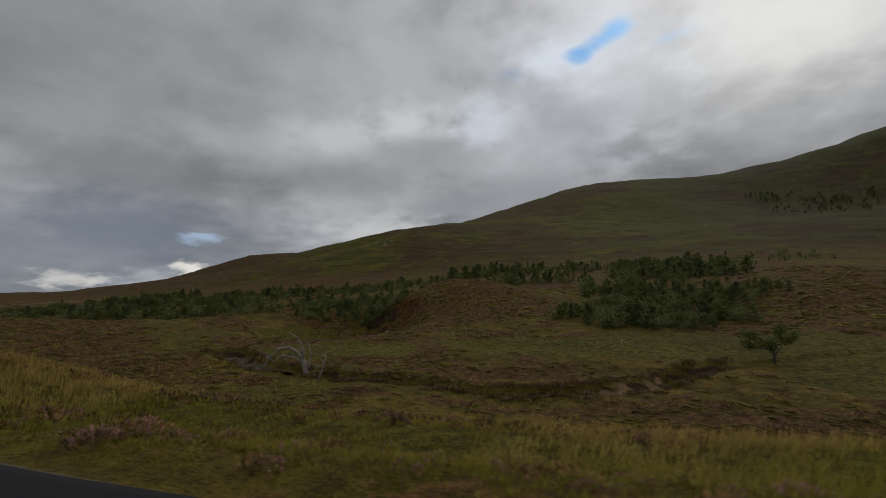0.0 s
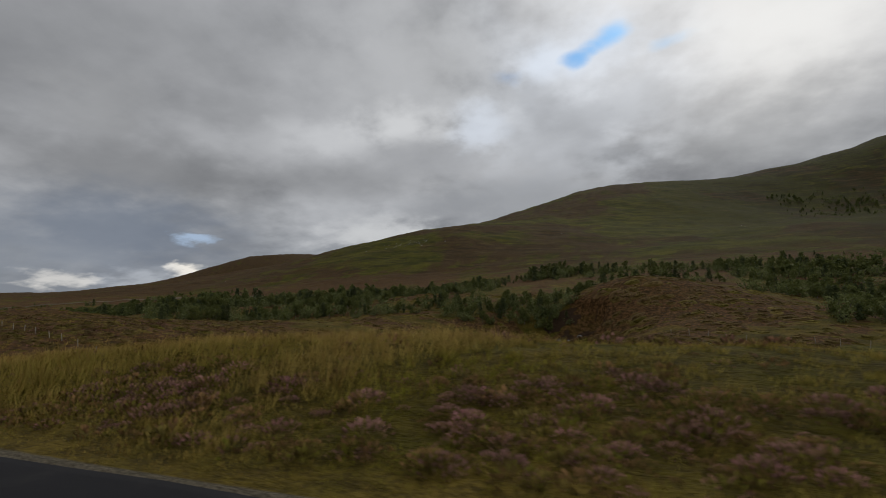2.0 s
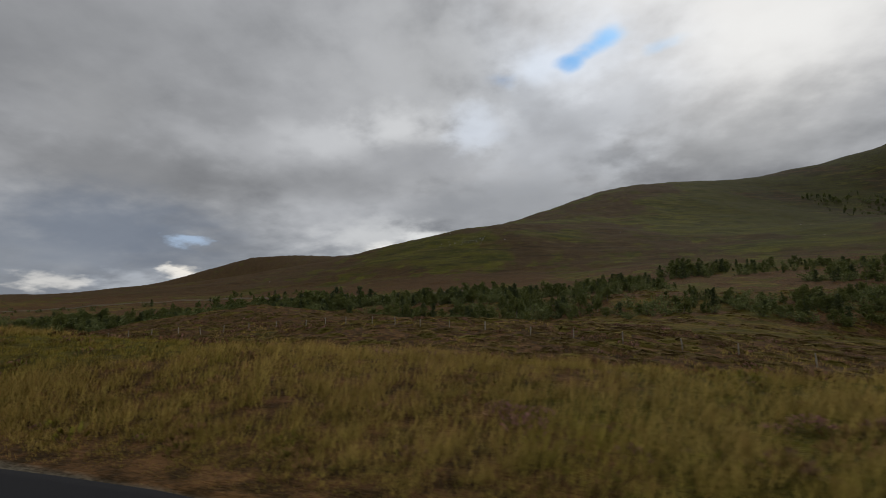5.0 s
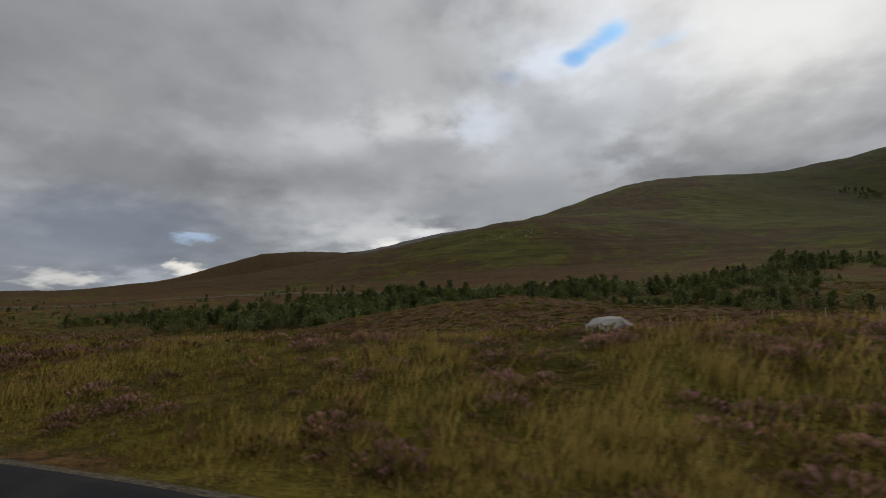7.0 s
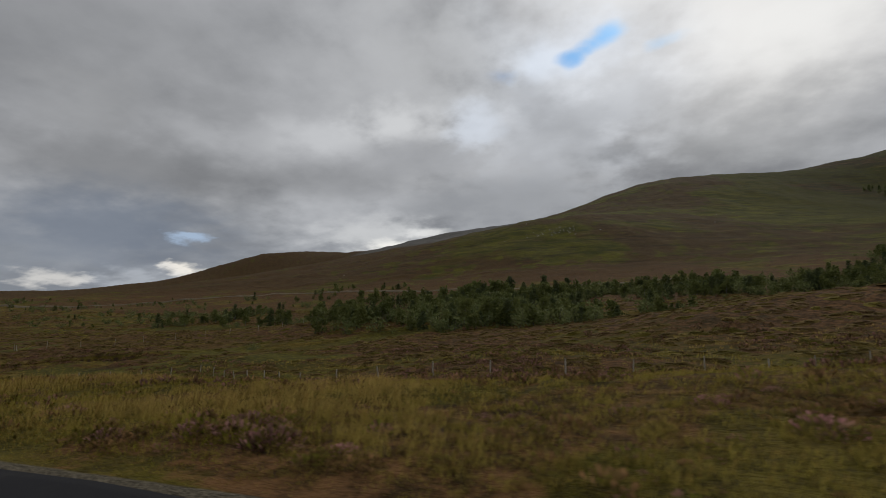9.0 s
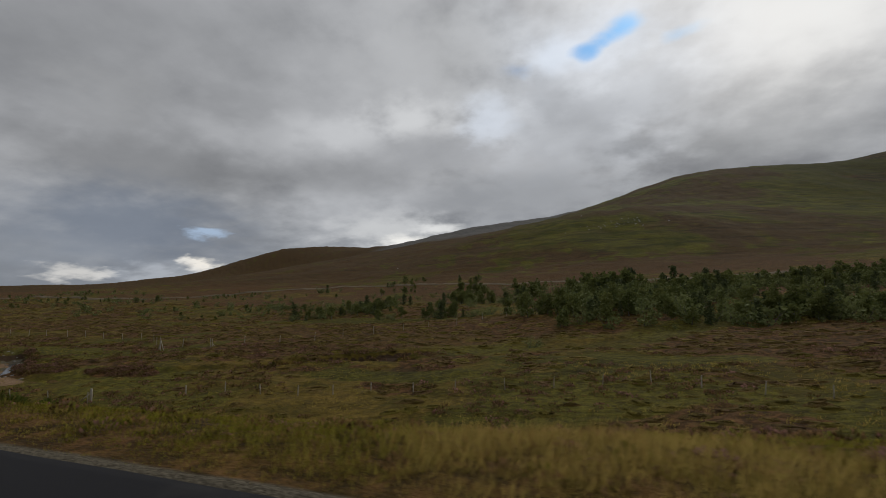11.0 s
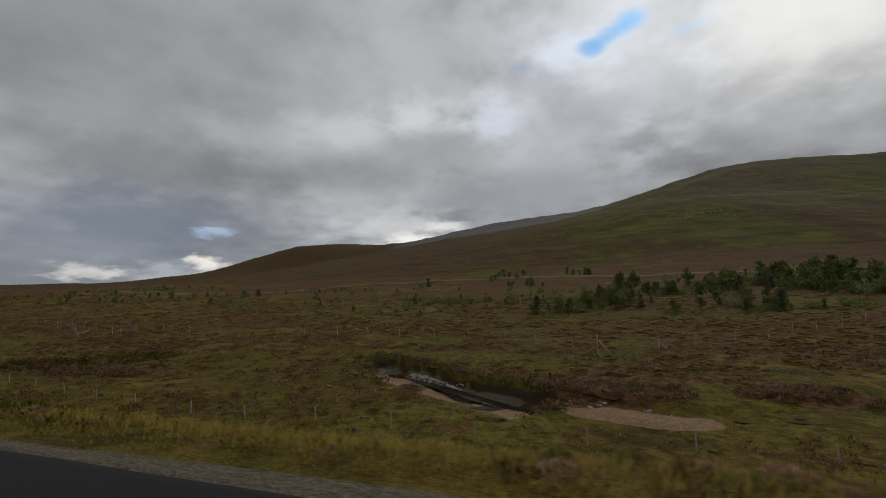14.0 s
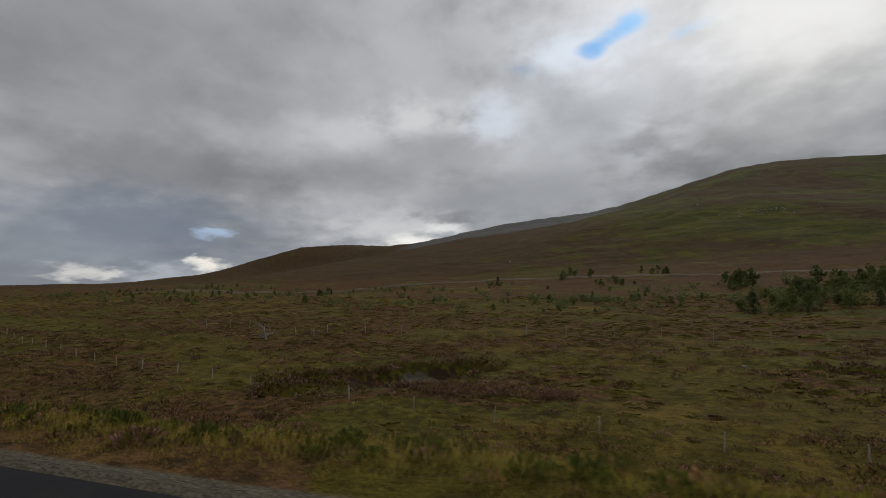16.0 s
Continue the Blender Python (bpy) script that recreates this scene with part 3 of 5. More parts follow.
lines = np.array(spaced((-420, -30, 14), (-30, 3, 18), (3, 30, 90), (30, 150, 200), (150, 420, 130)) + list(np.geomspace(420, 4700, 120)))
steps = np.linspace(0, 1, 960)
left, right = -560 - 2.75 * np.maximum(lines, 0), 60 + 0.62 * np.maximum(lines, 0)
gx = left[:, None] + (right - left)[:, None] * steps[None, :]
gy = np.repeat(lines[:, None], len(steps), 1)
gz = ground_z(gx, gy)
on_road = np.abs(gy - road_y(gx)) < EDGE - 0.02
gz = np.where(on_road, road_z(gx) - 0.14, gz)
c1, c2 = cover(gx.ravel(), gy.ravel())
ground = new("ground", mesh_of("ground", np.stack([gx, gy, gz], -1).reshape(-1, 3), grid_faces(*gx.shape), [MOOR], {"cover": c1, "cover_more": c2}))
tagged(ground, "rough moorland of grass, heather and peat rising to hills", "ground", kind="structure")


# ---- road ----
rx = np.arange(-900, 260, 2.0)
rng = np.random.default_rng(4)
rv, ro = [], [(-EDGE, -0.3), (-EDGE, -0.02), (-2.0, 0.05), (0.0, 0.08), (2.0, 0.05), (EDGE - 0.25, 0.0), (EDGE, -0.04), (EDGE + 0.02, -0.3)]
for x in rx:
    ragged = rng.normal(0, 0.035)
    rv += [(x, float(road_y(x)) + o + (ragged if o > 4 else 0), float(road_z(x)) + u) for o, u in ro]
road = new("road", mesh_of("road", rv, grid_faces(len(rx), len(ro)), [ASPHALT]))
tagged(road, "dark worn asphalt road with a ragged gravel edge", "road", kind="structure")

# ---- the burn's water ----
wx, wy, ww = [np.interp(np.linspace(0, len(BURN) - 1, 330), np.arange(len(BURN)), [b[i] for b in BURN]) for i in range(3)]
tx, ty = np.gradient(wx), np.gradient(wy)
tl = np.hypot(tx, ty)
nx, ny = -ty / tl, tx / tl
wz = land(wx, wy) - 1.62
wv = np.stack([np.stack([wx + s * nx * (0.36 * ww), wy + s * ny * (0.36 * ww), wz], -1) for s in (-1, -0.3, 0.3, 1)], 1).reshape(-1, 3)
burn = new("burn_water", mesh_of("burn_water", wv, grid_faces(len(wx), 4), [WATER]))
tagged(burn, "dark peaty water of a narrow winding burn", "stream", kind="structure")


# ---- pale lay-bys where tracks leave the road, and the far track ----
APRONS = [(-52.3, 6.05, 2.7, 0.55), (-340.7, 5.75, 2.5, 0.5)]


def near_apron(x, d):
    return np.minimum.reduce([np.hypot((x - ax) / (la * 1.15), (d - ay) / (lb * 1.25)) for ax, ay, la, lb in APRONS]) < 1


for ax, ay, la, lb in APRONS:
    u, v = np.meshgrid(np.linspace(-1, 1, 34), np.linspace(-1, 1, 14), indexing="ij")
    ragged = 1 + 0.16 * (fbm(u * 6 + ax, v * 6, 1.5, 3, 71) - 0.5)
    px = ax + (la * u + 0.7 * v) * ragged
    pd = ay + lb * v * ragged
    py = pd + road_y(px)
    pz = np.maximum(ground_z(px, py), road_z(px) - 0.09) + 0.035 - 0.07 * smooth(0.85, 1.0, np.maximum(np.abs(u), np.abs(v)))
    lay_by = new("lay_by", mesh_of("lay_by", np.stack([px, py, pz], -1).reshape(-1, 3), grid_faces(*u.shape)[:, ::-1], [PINK_GRIT]))
    tagged(lay_by, "small pinkish gravel apron at the road edge", "gravel apron", kind="structure")

tv = []
for (x0, y0, _), (x1, y1, _) in zip(FAR_TRACK, FAR_TRACK[1:]):
    for s in np.linspace(0, 1, 24, endpoint=False):
        x, y = x0 + (x1 - x0) * s, y0 + (y1 - y0) * s
        z = float(ground_z(x, y)) - 0.75 + 1.1 * float(fbm(x, y, 22, 2, 75))
        wave = 0.5 * float(fbm(x, y, 9, 2, 73)) - 0.25
        tv += [(x, y - 2.6 - wave, z - 0.5), (x, y - 1.4 - wave, z + 0.25), (x, y + 1.4, z + 0.55), (x, y + 2.6, z - 0.4)]
track = new("far_track", mesh_of("far_track", tv, grid_faces(len(tv) // 4, 4), [TRACK_GRIT]))
tagged(track, "pale gravel track running below the hills", "track", kind="structure")


# ---- trees ----
def tube(bm, points, radii, sides=6):
    """A tapering tube along points."""
    rings = []
    for i, (p, r) in enumerate(zip(points, radii)):
        a, b = points[max(i - 1, 0)], points[min(i + 1, len(points) - 1)]
        q = (b - a).to_track_quat("Z", "Y")
        rings.append([bm.verts.new(p + q @ Vector((r * math.cos(k * math.tau / sides), r * math.sin(k * math.tau / sides), 0))) for k in range(sides)])
    for u, v in zip(rings, rings[1:]):
        for k in range(sides):
            bm.faces.new((u[k], u[(k + 1) % sides], v[(k + 1) % sides], v[k]))
    bm.faces.new(rings[-1])
    bm.faces.new(rings[0][::-1])


def bm_mesh(name, bm, mat):
    me = bpy.data.meshes.new(name)
    bm.to_mesh(me)
    bm.free()
    me.materials.append(mat)
    for p in me.polygons:
        p.use_smooth = True
    return me


def limb(rnd, start, way, length, bend, joints=4):
    pts, p, d = [start.copy()], start.copy(), way.normalized()
    for _ in range(joints):
        d = (d + Vector((rnd.uniform(-bend, bend), rnd.uniform(-bend, bend), rnd.uniform(-bend, bend) * 0.6))).normalized()
        p = p + d * (length / joints)
        pts.append(p.copy())
    return pts


def leaves(rnd, centres, count, spread, size, name, mat):
    """A crown of many small leaf sprays round some centres."""
    n = count
    c = np.array([centres[rnd.randrange(len(centres))] for _ in range(n)])
    g = np.random.default_rng(rnd.randrange(10 ** 6))
    off = g.normal(0, 1, (n, 3)) * np.array([1, 1, 0.8])
    off *= (spread * g.uniform(0.35, 1.0, (n, 1))) / np.maximum(np.linalg.norm(off, axis=1, keepdims=True), 0.3)
    c = c + off
    u = g.normal(0, 1, (n, 3))
    u /= np.linalg.norm(u, axis=1, keepdims=True)
    v = np.cross(u, g.normal(0, 1, (n, 3)))
    v /= np.linalg.norm(v, axis=1, keepdims=True)
    s = (size * g.uniform(0.6, 1.35, n))[:, None]
    verts = np.stack([c - u * s, c - v * s * 0.55, c + u * s, c + v * s * 0.55], 1).reshape(-1, 3)
    return mesh_of(name, verts, np.arange(4 * n).reshape(n, 4), [mat], smooth_faces=False)


def broad_tree(seed, height, leaf, bark, count, slim=1.0, coarse=1.0):
    rnd = random.Random(seed)
    bm = bmesh.new()
    trunk = limb(rnd, Vector((0, 0, -0.3)), Vector((0, 0, 1)), height * 0.82, 0.12, 6)
    tube(bm, trunk, [height * 0.018 * (1 - 0.13 * i) for i in range(7)])
    centres = [trunk[-1], trunk[-2]]
    for i in range(11):
        k = 1 + rnd.randrange(5)
        a = rnd.uniform(0, math.tau)
        reach = height * rnd.uniform(0.22, 0.38) * slim * (1.15 - 0.12 * k)
        arm = limb(rnd, trunk[k].lerp(trunk[k + 1], rnd.random()), Vector((math.cos(a), math.sin(a), rnd.uniform(0.35, 1.0))), reach, 0.25, 3)
        tube(bm, arm, [height * 0.007, height * 0.005, height * 0.003, height * 0.0015], 4)
        centres += [arm[-1], arm[-2], arm[-1].lerp(trunk[min(k + 1, 6)], 0.4)]
    return bm_mesh("trunk", bm, bark), leaves(rnd, [tuple(c) for c in centres], count, height * 0.155, height * 0.046 * coarse, "crown", leaf)


def pine_tree(seed, height, count, coarse=1.0):
    rnd = random.Random(seed)
    bm = bmesh.new()
    trunk = limb(rnd, Vector((0, 0, -0.3)), Vector((0, 0, 1)), height * 1.02, 0.04, 6)
    tube(bm, trunk, [height * 0.016 * (1 - 0.15 * i) for i in range(7)])
    centres = []
    for i in range(26):
        f = 0.06 + 0.90 * (i / 25)
        base = trunk[0].lerp(trunk[-1], f)
        a = i * 2.4 + rnd.uniform(-0.4, 0.4)
        reach = height * 0.29 * (1.02 - f) ** 0.6 * rnd.uniform(0.6, 1.2) + 0.15
        arm = limb(rnd, base, Vector((math.cos(a), math.sin(a), rnd.uniform(-0.1, 0.45))), reach, 0.12, 2)
        tube(bm, arm, [height * 0.005, height * 0.003, height * 0.0012], 4)
        centres += [arm[-1], arm[1], base.lerp(arm[1], 0.5)]
    return bm_mesh("trunk", bm, BARK), leaves(rnd, [tuple(c) for c in centres], count, height * 0.085, height * 0.042 * coarse, "crown", PINE_LEAF)


def shrub(seed, height, leaf, count, coarse=1.0):
    rnd = random.Random(seed)
    bm = bmesh.new()
    centres = []
    for i in range(8):
        a = rnd.uniform(0, math.tau)
        arm = limb(rnd, Vector((rnd.uniform(-0.2, 0.2), rnd.uniform(-0.2, 0.2), -0.2)), Vector((math.cos(a) * 0.8, math.sin(a) * 0.8, 1)), height * rnd.uniform(0.75, 1.05), 0.25, 4)
        tube(bm, arm, [height * 0.02, height * 0.016, height * 0.012, height * 0.008, height * 0.003], 5)
        centres += arm[1:]
    return bm_mesh("stem", bm, BARK), leaves(rnd, [tuple(c) for c in centres], count, height * 0.24, height * 0.05 * coarse, "crown", leaf)


KINDS = {
    "birch": [broad_tree(11 + i, 8.0, BIRCH_LEAF, PALE_BARK, 1100, 0.95, 0.82) for i in range(4)],
    "pine": [pine_tree(31 + i, 8.0, 950, 0.85) for i in range(4)],
    "willow": [shrub(51 + i, 3.0, WILLOW_LEAF, 600, 0.8) for i in range(3)],
}
FAR_KINDS = {
    "birch": [broad_tree(111 + i, 8.0, BIRCH_LEAF, PALE_BARK, 190, 0.95, 1.7) for i in range(4)],
    "pine": [pine_tree(131 + i, 8.0, 210, 1.7) for i in range(4)],
    "willow": [shrub(151 + i, 3.0, WILLOW_LEAF, 130, 1.7) for i in range(4)],
}
TREE_TEXT = {
    "birch": ("birch_tree", "leafy dark green birch with a pale trunk on the moor", "tree", 8.0),
    "pine": ("pine_tree", "dark green bushy young pine growing in the valley wood", "tree", 8.0),
    "willow": ("willow_shrub", "low rounded grey-green willow shrub among the heather", "shrub", 3.0),
}


def plant(kind, x, y, height, rnd, group="trees of the valley wood"):
    name, label, category, own = TREE_TEXT[kind]
    wood, crown = KINDS[kind][rnd.randrange(len(KINDS[kind]))]
    root = tagged(new(name), label, category, group)
    part(wood.name.split(".")[0], wood, root)
    part("crown", crown, root)
    s = 0.88 * height / own
    root.matrix_basis = pose(x, y, float(ground_z(x, y)) - 0.05, rnd.uniform(-3, 3), rnd.uniform(-3, 3), rnd.uniform(0, 360)) @ Matrix.Diagonal((s * rnd.uniform(0.85, 1.2), s * rnd.uniform(0.85, 1.2), s, 1))
    return root


# clusters: x, y, half lengths, number, height, share of pines, share of shrubs
WOODS = [
    (-289, 100, 20, 8, 20, 6.0, 0.55, 0.2), (-266, 103, 13, 8, 18, 7.0, 0.6, 0.15), (-257, 120, 12, 8, 10, 7.5, 0.7, 0.1), (-319, 108, 8, 7, 9, 7.5, 0.5, 0.1),
    (-302, 107, 14, 8, 12, 6.5, 0.5, 0.15), (-350, 124, 10, 7, 10, 6.0, 0.5, 0.1), (-393, 122, 9, 5, 8, 5.5, 0.3, 0.2), (-212, 134, 20, 9, 17, 6.5, 0.5, 0.25),
    (-175, 134, 22, 9, 20, 6.5, 0.5, 0.25), (-138, 136, 22, 9, 18, 6.0, 0.4, 0.35),
    (7, 112, 14, 7, 18, 5.0, 0.3, 0.25), (22, 132, 18, 12, 26, 5.6, 0.45, 0.15), (18, 150, 18, 10, 27, 6.0, 0.55, 0.1), (33, 230, 22, 16, 34, 7.9, 0.65, 0.05), (45, 300, 30, 21, 25, 6.6, 0.7, 0),
    (-64, 330, 21, 23, 16, 7.3, 0.8, 0), (-17, 300, 17, 21, 11, 6.0, 0.6, 0.1), (-297, 240, 48, 16, 27, 10.0, 0.45, 0.25), (-206, 235, 37, 16, 29, 7.7, 0.5, 0.2),
    (-132, 220, 26, 15, 25, 6.0, 0.5, 0.2), (-80, 146, 10, 7, 12, 5.5, 0.4, 0.2), (-279, 215, 35, 15, 23, 10.2, 0.5, 0.2), (-201, 195, 30, 13, 32, 8.1, 0.6, 0.15),
    (-152, 215, 25, 15, 29, 6.5, 0.45, 0.3), (-122, 260, 17, 18, 13, 5.5, 0.7, 0.1), (-60, 300, 18, 21, 16, 7.3, 0.8, 0), (10, 290, 28, 20, 25, 6.8, 0.7, 0.1),
    (-86, 130, 11, 6, 15, 5.0, 0.4, 0.2), (-60, 150, 7, 10, 13, 5.5, 0.6, 0.1), (-349, 190, 19, 13, 12, 7.0, 0.6, 0.2), (-295, 165, 20, 11, 29, 9.4, 0.6, 0.15),
    (-273, 190, 15, 13, 18, 9.7, 0.7, 0.1), (-238, 230, 26, 16, 23, 7.4, 0.5, 0.2), (-198, 230, 13, 16, 20, 7.4, 0.45, 0.2), (-131, 260, 14, 18, 13, 5.1, 0.6, 0.1),
    (-88, 290, 11, 20, 13, 8.6, 0.8, 0), (-386, 140, 7, 9, 5, 6.3, 0.3, 0.2), (-342, 125, 13, 8, 7, 3.4, 0.1, 0.7), (-389, 135, 11, 9, 12, 5.6, 0.4, 0.2),
    (-368, 125, 4, 8, 5, 4.2, 0.1, 0.6), (-360, 185, 11, 12, 8, 6.6, 0.6, 0.1), (-304, 210, 8, 14, 12, 10.9, 0.5, 0.1), (-270, 195, 16, 13, 25, 8.2, 0.5, 0.15),
    (-426, 150, 18, 10, 9, 2.6, 0.2, 0.7), (-432, 270, 11, 18, 6, 5.1, 0.8, 0), (-583, 270, 16, 18, 5, 3.0, 0.6, 0.2), (-385, 150, 9, 10, 13, 5.3, 0.4, 0.2),
    (-377, 240, 7, 16, 9, 10.0, 0.4, 0.1), (-457, 330, 9, 23, 6, 7.0, 0.8, 0), (-402, 330, 12, 23, 6, 6.0, 0.8, 0), (-338, 220, 5, 15, 7, 8.5, 0.6, 0.1),
    (-575, 200, 5, 14, 3, 4.4, 0.8, 0), (-657, 190, 27, 13, 12, 4.1, 0.2, 0.5), (-688, 150, 11, 10, 4, 2.6, 0.2, 0.4), (-504, 150, 8, 10, 6, 2.6, 0.1, 0.7),
    (-443, 160, 8, 11, 7, 3.6, 0.2, 0.6), (-502, 280, 7, 19, 4, 8.2, 0.5, 0.2), (388, 1193, 55, 36, 24, 12.0, 0.1, 0.3), (475, 1140, 60, 40, 24, 11.0, 0.1, 0.4),
    (338, 968, 40, 20, 8, 6.0, 0.1, 0.6), (108, 330, 23, 23, 10, 3.8, 0.3, 0.5), (430, 1060, 90, 60, 36, 10.0, 0.1, 0.5), (520, 1180, 70, 70, 36, 12.0, 0.1, 0.4),
    (8, 106, 9, 6, 14, 5.0, 0.2, 0.3), (20, 115, 9, 6, 16, 6.0, 0.3, 0.2), (12, 170, 14, 12, 18, 6.5, 0.4, 0.1), (-28, 220, 20, 12, 18, 6.5, 0.6, 0.1),
    (-68, 128, 6, 5, 9, 5.0, 0.3, 0.3), (-105, 146, 12, 8, 14, 5.5, 0.3, 0.3), (-160, 156, 20, 8, 18, 6.0, 0.3, 0.3),
    (-290, 150, 14, 8, 16, 7.0, 0.5, 0.15),
]
FAR_WOOD = {"verts": [], "faces": [], "slots": [], "count": 0}
FAR_MATS = [BIRCH_LEAF, PINE_LEAF, WILLOW_LEAF, BARK]


def add_far(kind, x, y, height, rnd):
    """One more tree of the far wood, which is a single mesh."""
    wood, crown = FAR_KINDS[kind][rnd.randrange(4)]
    s = height / TREE_TEXT[kind][3]
    m = pose(x, y, float(ground_z(x, y)) - 0.05, 0, 0, rnd.uniform(0, 360)) @ Matrix.Diagonal((s * rnd.uniform(0.85, 1.2), s * rnd.uniform(0.85, 1.2), s, 1))
    m = np.array(m)
    for me, slot in ((wood, 3), (crown, list(KINDS).index(kind))):
        co = np.empty(len(me.vertices) * 3, np.float32)
        me.vertices.foreach_get("co", co)
        quads = np.array([p.vertices[:] for p in me.polygons if len(p.vertices) == 4][:36 if slot == 3 else None], np.int32)
        FAR_WOOD["verts"].append(co.reshape(-1, 3) @ m[:3, :3].T + m[:3, 3])
        FAR_WOOD["faces"].append(quads + FAR_WOOD["count"])
        FAR_WOOD["slots"].append(np.full(len(quads), slot))
        FAR_WOOD["count"] += len(me.vertices)


rnd = random.Random(8)
planted = {"birch": 0, "pine": 0, "willow": 0}
for cx, cy, a, b, count, tall, pines, shrubs in sorted(WOODS, key=lambda w: w[1]):
    for _ in range(count):
        u, v = rnd.gauss(0, 0.55), rnd.gauss(0, 0.55)
        r = rnd.random()
        kind = "pine" if r < 0.3 * pines else "willow" if r < 0.3 * pines + shrubs + 0.12 else "birch"
        h = tall * rnd.uniform(0.55, 1.15) * (0.5 if kind == "willow" and tall > 4 else 1)
        x, y = cx + a * max(-1.3, min(1.3, u)), cy + b * max(-1.3, min(1.3, v))
        planted[kind] += 1
        if planted[kind] <= 280 and cy < 240:
            plant(kind, x, y, h, rnd)
        else:
            add_far(kind, x, y, h, rnd)
    for _ in range(int(count * (1.1 if cx < -318 else 3.2 if cy < 700 else 1.0))):
        x, y = cx + a * rnd.uniform(-1.25, 1.25), cy + b * rnd.uniform(-1.25, 1.25)
        add_far(rnd.choice(("willow", "willow", "willow", "birch", "birch", "pine")), x, y, rnd.uniform(1.2, 0.62 * tall + 1.0), rnd)
for i in range(210):
    y = rnd.uniform(118, 265)
    x = rnd.uniform(-720, -330) - 0.4 * (y - 125)
    add_far(rnd.choice(("willow", "willow", "willow", "willow", "birch")), x, y, rnd.uniform(1.3, 4.0), rnd)
far_wood = new("far_wood", mesh_of("far_wood", np.concatenate(FAR_WOOD["verts"]), np.concatenate(FAR_WOOD["faces"]), FAR_MATS, smooth_faces=False, slots=np.concatenate(FAR_WOOD["slots"])))
tagged(far_wood, "scrub and far wood of birch, willow and pine", "trees", kind="stuff")

def gnarled_tree(x, y, height):
    """Short forked trunk under a wide, thin, flat-topped crown."""
    rnd = random.Random(3)
    root = tagged(new("gnarled_tree"), "small gnarled tree standing alone on green grass", "tree", "lone trees")
    root.matrix_basis = pose(x, y, float(ground_z(x, y)) - 0.05, 0, 0, 0)
    bm = bmesh.new()
    trunk = limb(rnd, Vector((0, 0, -0.3)), Vector((0.15, 0, 1)), height * 0.42, 0.18, 4)
    tube(bm, trunk, [height * f for f in (0.045, 0.038, 0.034, 0.030, 0.026)], 7)
    part("trunk", bm_mesh("trunk", bm, BARK), root)
    centres = []
    for i in range(9):
        bm = bmesh.new()
        a = math.tau * i / 9 + rnd.uniform(-0.3, 0.3)
        arm = limb(rnd, trunk[2 + i % 3], Vector((math.cos(a) * 1.15, math.sin(a) * 1.15, rnd.uniform(0.35, 0.95))), height * rnd.uniform(0.5, 0.75), 0.35, 5)
        tube(bm, arm, [height * f for f in (0.020, 0.016, 0.012, 0.009, 0.006, 0.003)], 5)
        part("branch", bm_mesh("branch", bm, BARK), root)
        centres += [arm[-1], arm[-2], arm[-3].lerp(arm[-2], 0.5)]
    part("crown", leaves(rnd, [tuple(c) for c in centres], 2600, height * 0.14, height * 0.030, "crown", BIRCH_LEAF), root)


gnarled_tree(24, 78, 6.3)
bush = plant("willow", -316, 73, 2.6, random.Random(5), "lone trees")
tagged(bush, "dark rounded bush beside the burn", "shrub")


def bare_tree(name, label, x, y, height, seed, lean, arms):
    rnd = random.Random(seed)
    root = tagged(new(name), label, "tree")
    root.matrix_basis = pose(x, y, float(ground_z(x, y)), 0, lean, rnd.uniform(0, 360))
    bm = bmesh.new()
    trunk = limb(rnd, Vector((0, 0, -0.4)), Vector((0.15, 0, 1)), height * 0.62, 0.22, 4)
    tube(bm, trunk, [height * 0.058, height * 0.05, height * 0.042, height * 0.033, height * 0.024], 7)
    part("trunk", bm_mesh("trunk", bm, DEAD_WOOD), root)
    for i in range(arms):
        bm = bmesh.new()
        k = 1 + i % 4
        a = i * 2.3 + rnd.uniform(-0.4, 0.4)
        arm = limb(rnd, trunk[k], Vector((math.cos(a), math.sin(a), rnd.uniform(0.25, 1.3))), height * rnd.uniform(0.4, 0.7), 0.5, 5)
        tube(bm, arm, [height * f for f in (0.027, 0.022, 0.016, 0.011, 0.007, 0.003)], 5)
        for _ in range(3):
            j = rnd.randrange(2, 5)
            twig = limb(rnd, arm[j], Vector((rnd.uniform(-1, 1), rnd.uniform(-1, 1), rnd.uniform(0, 1))), height * 0.2, 0.4, 3)
            tube(bm, twig, [height * f for f in (0.008, 0.006, 0.004, 0.002)], 4)
        part("branch", bm_mesh("branch", bm, DEAD_WOOD), root)


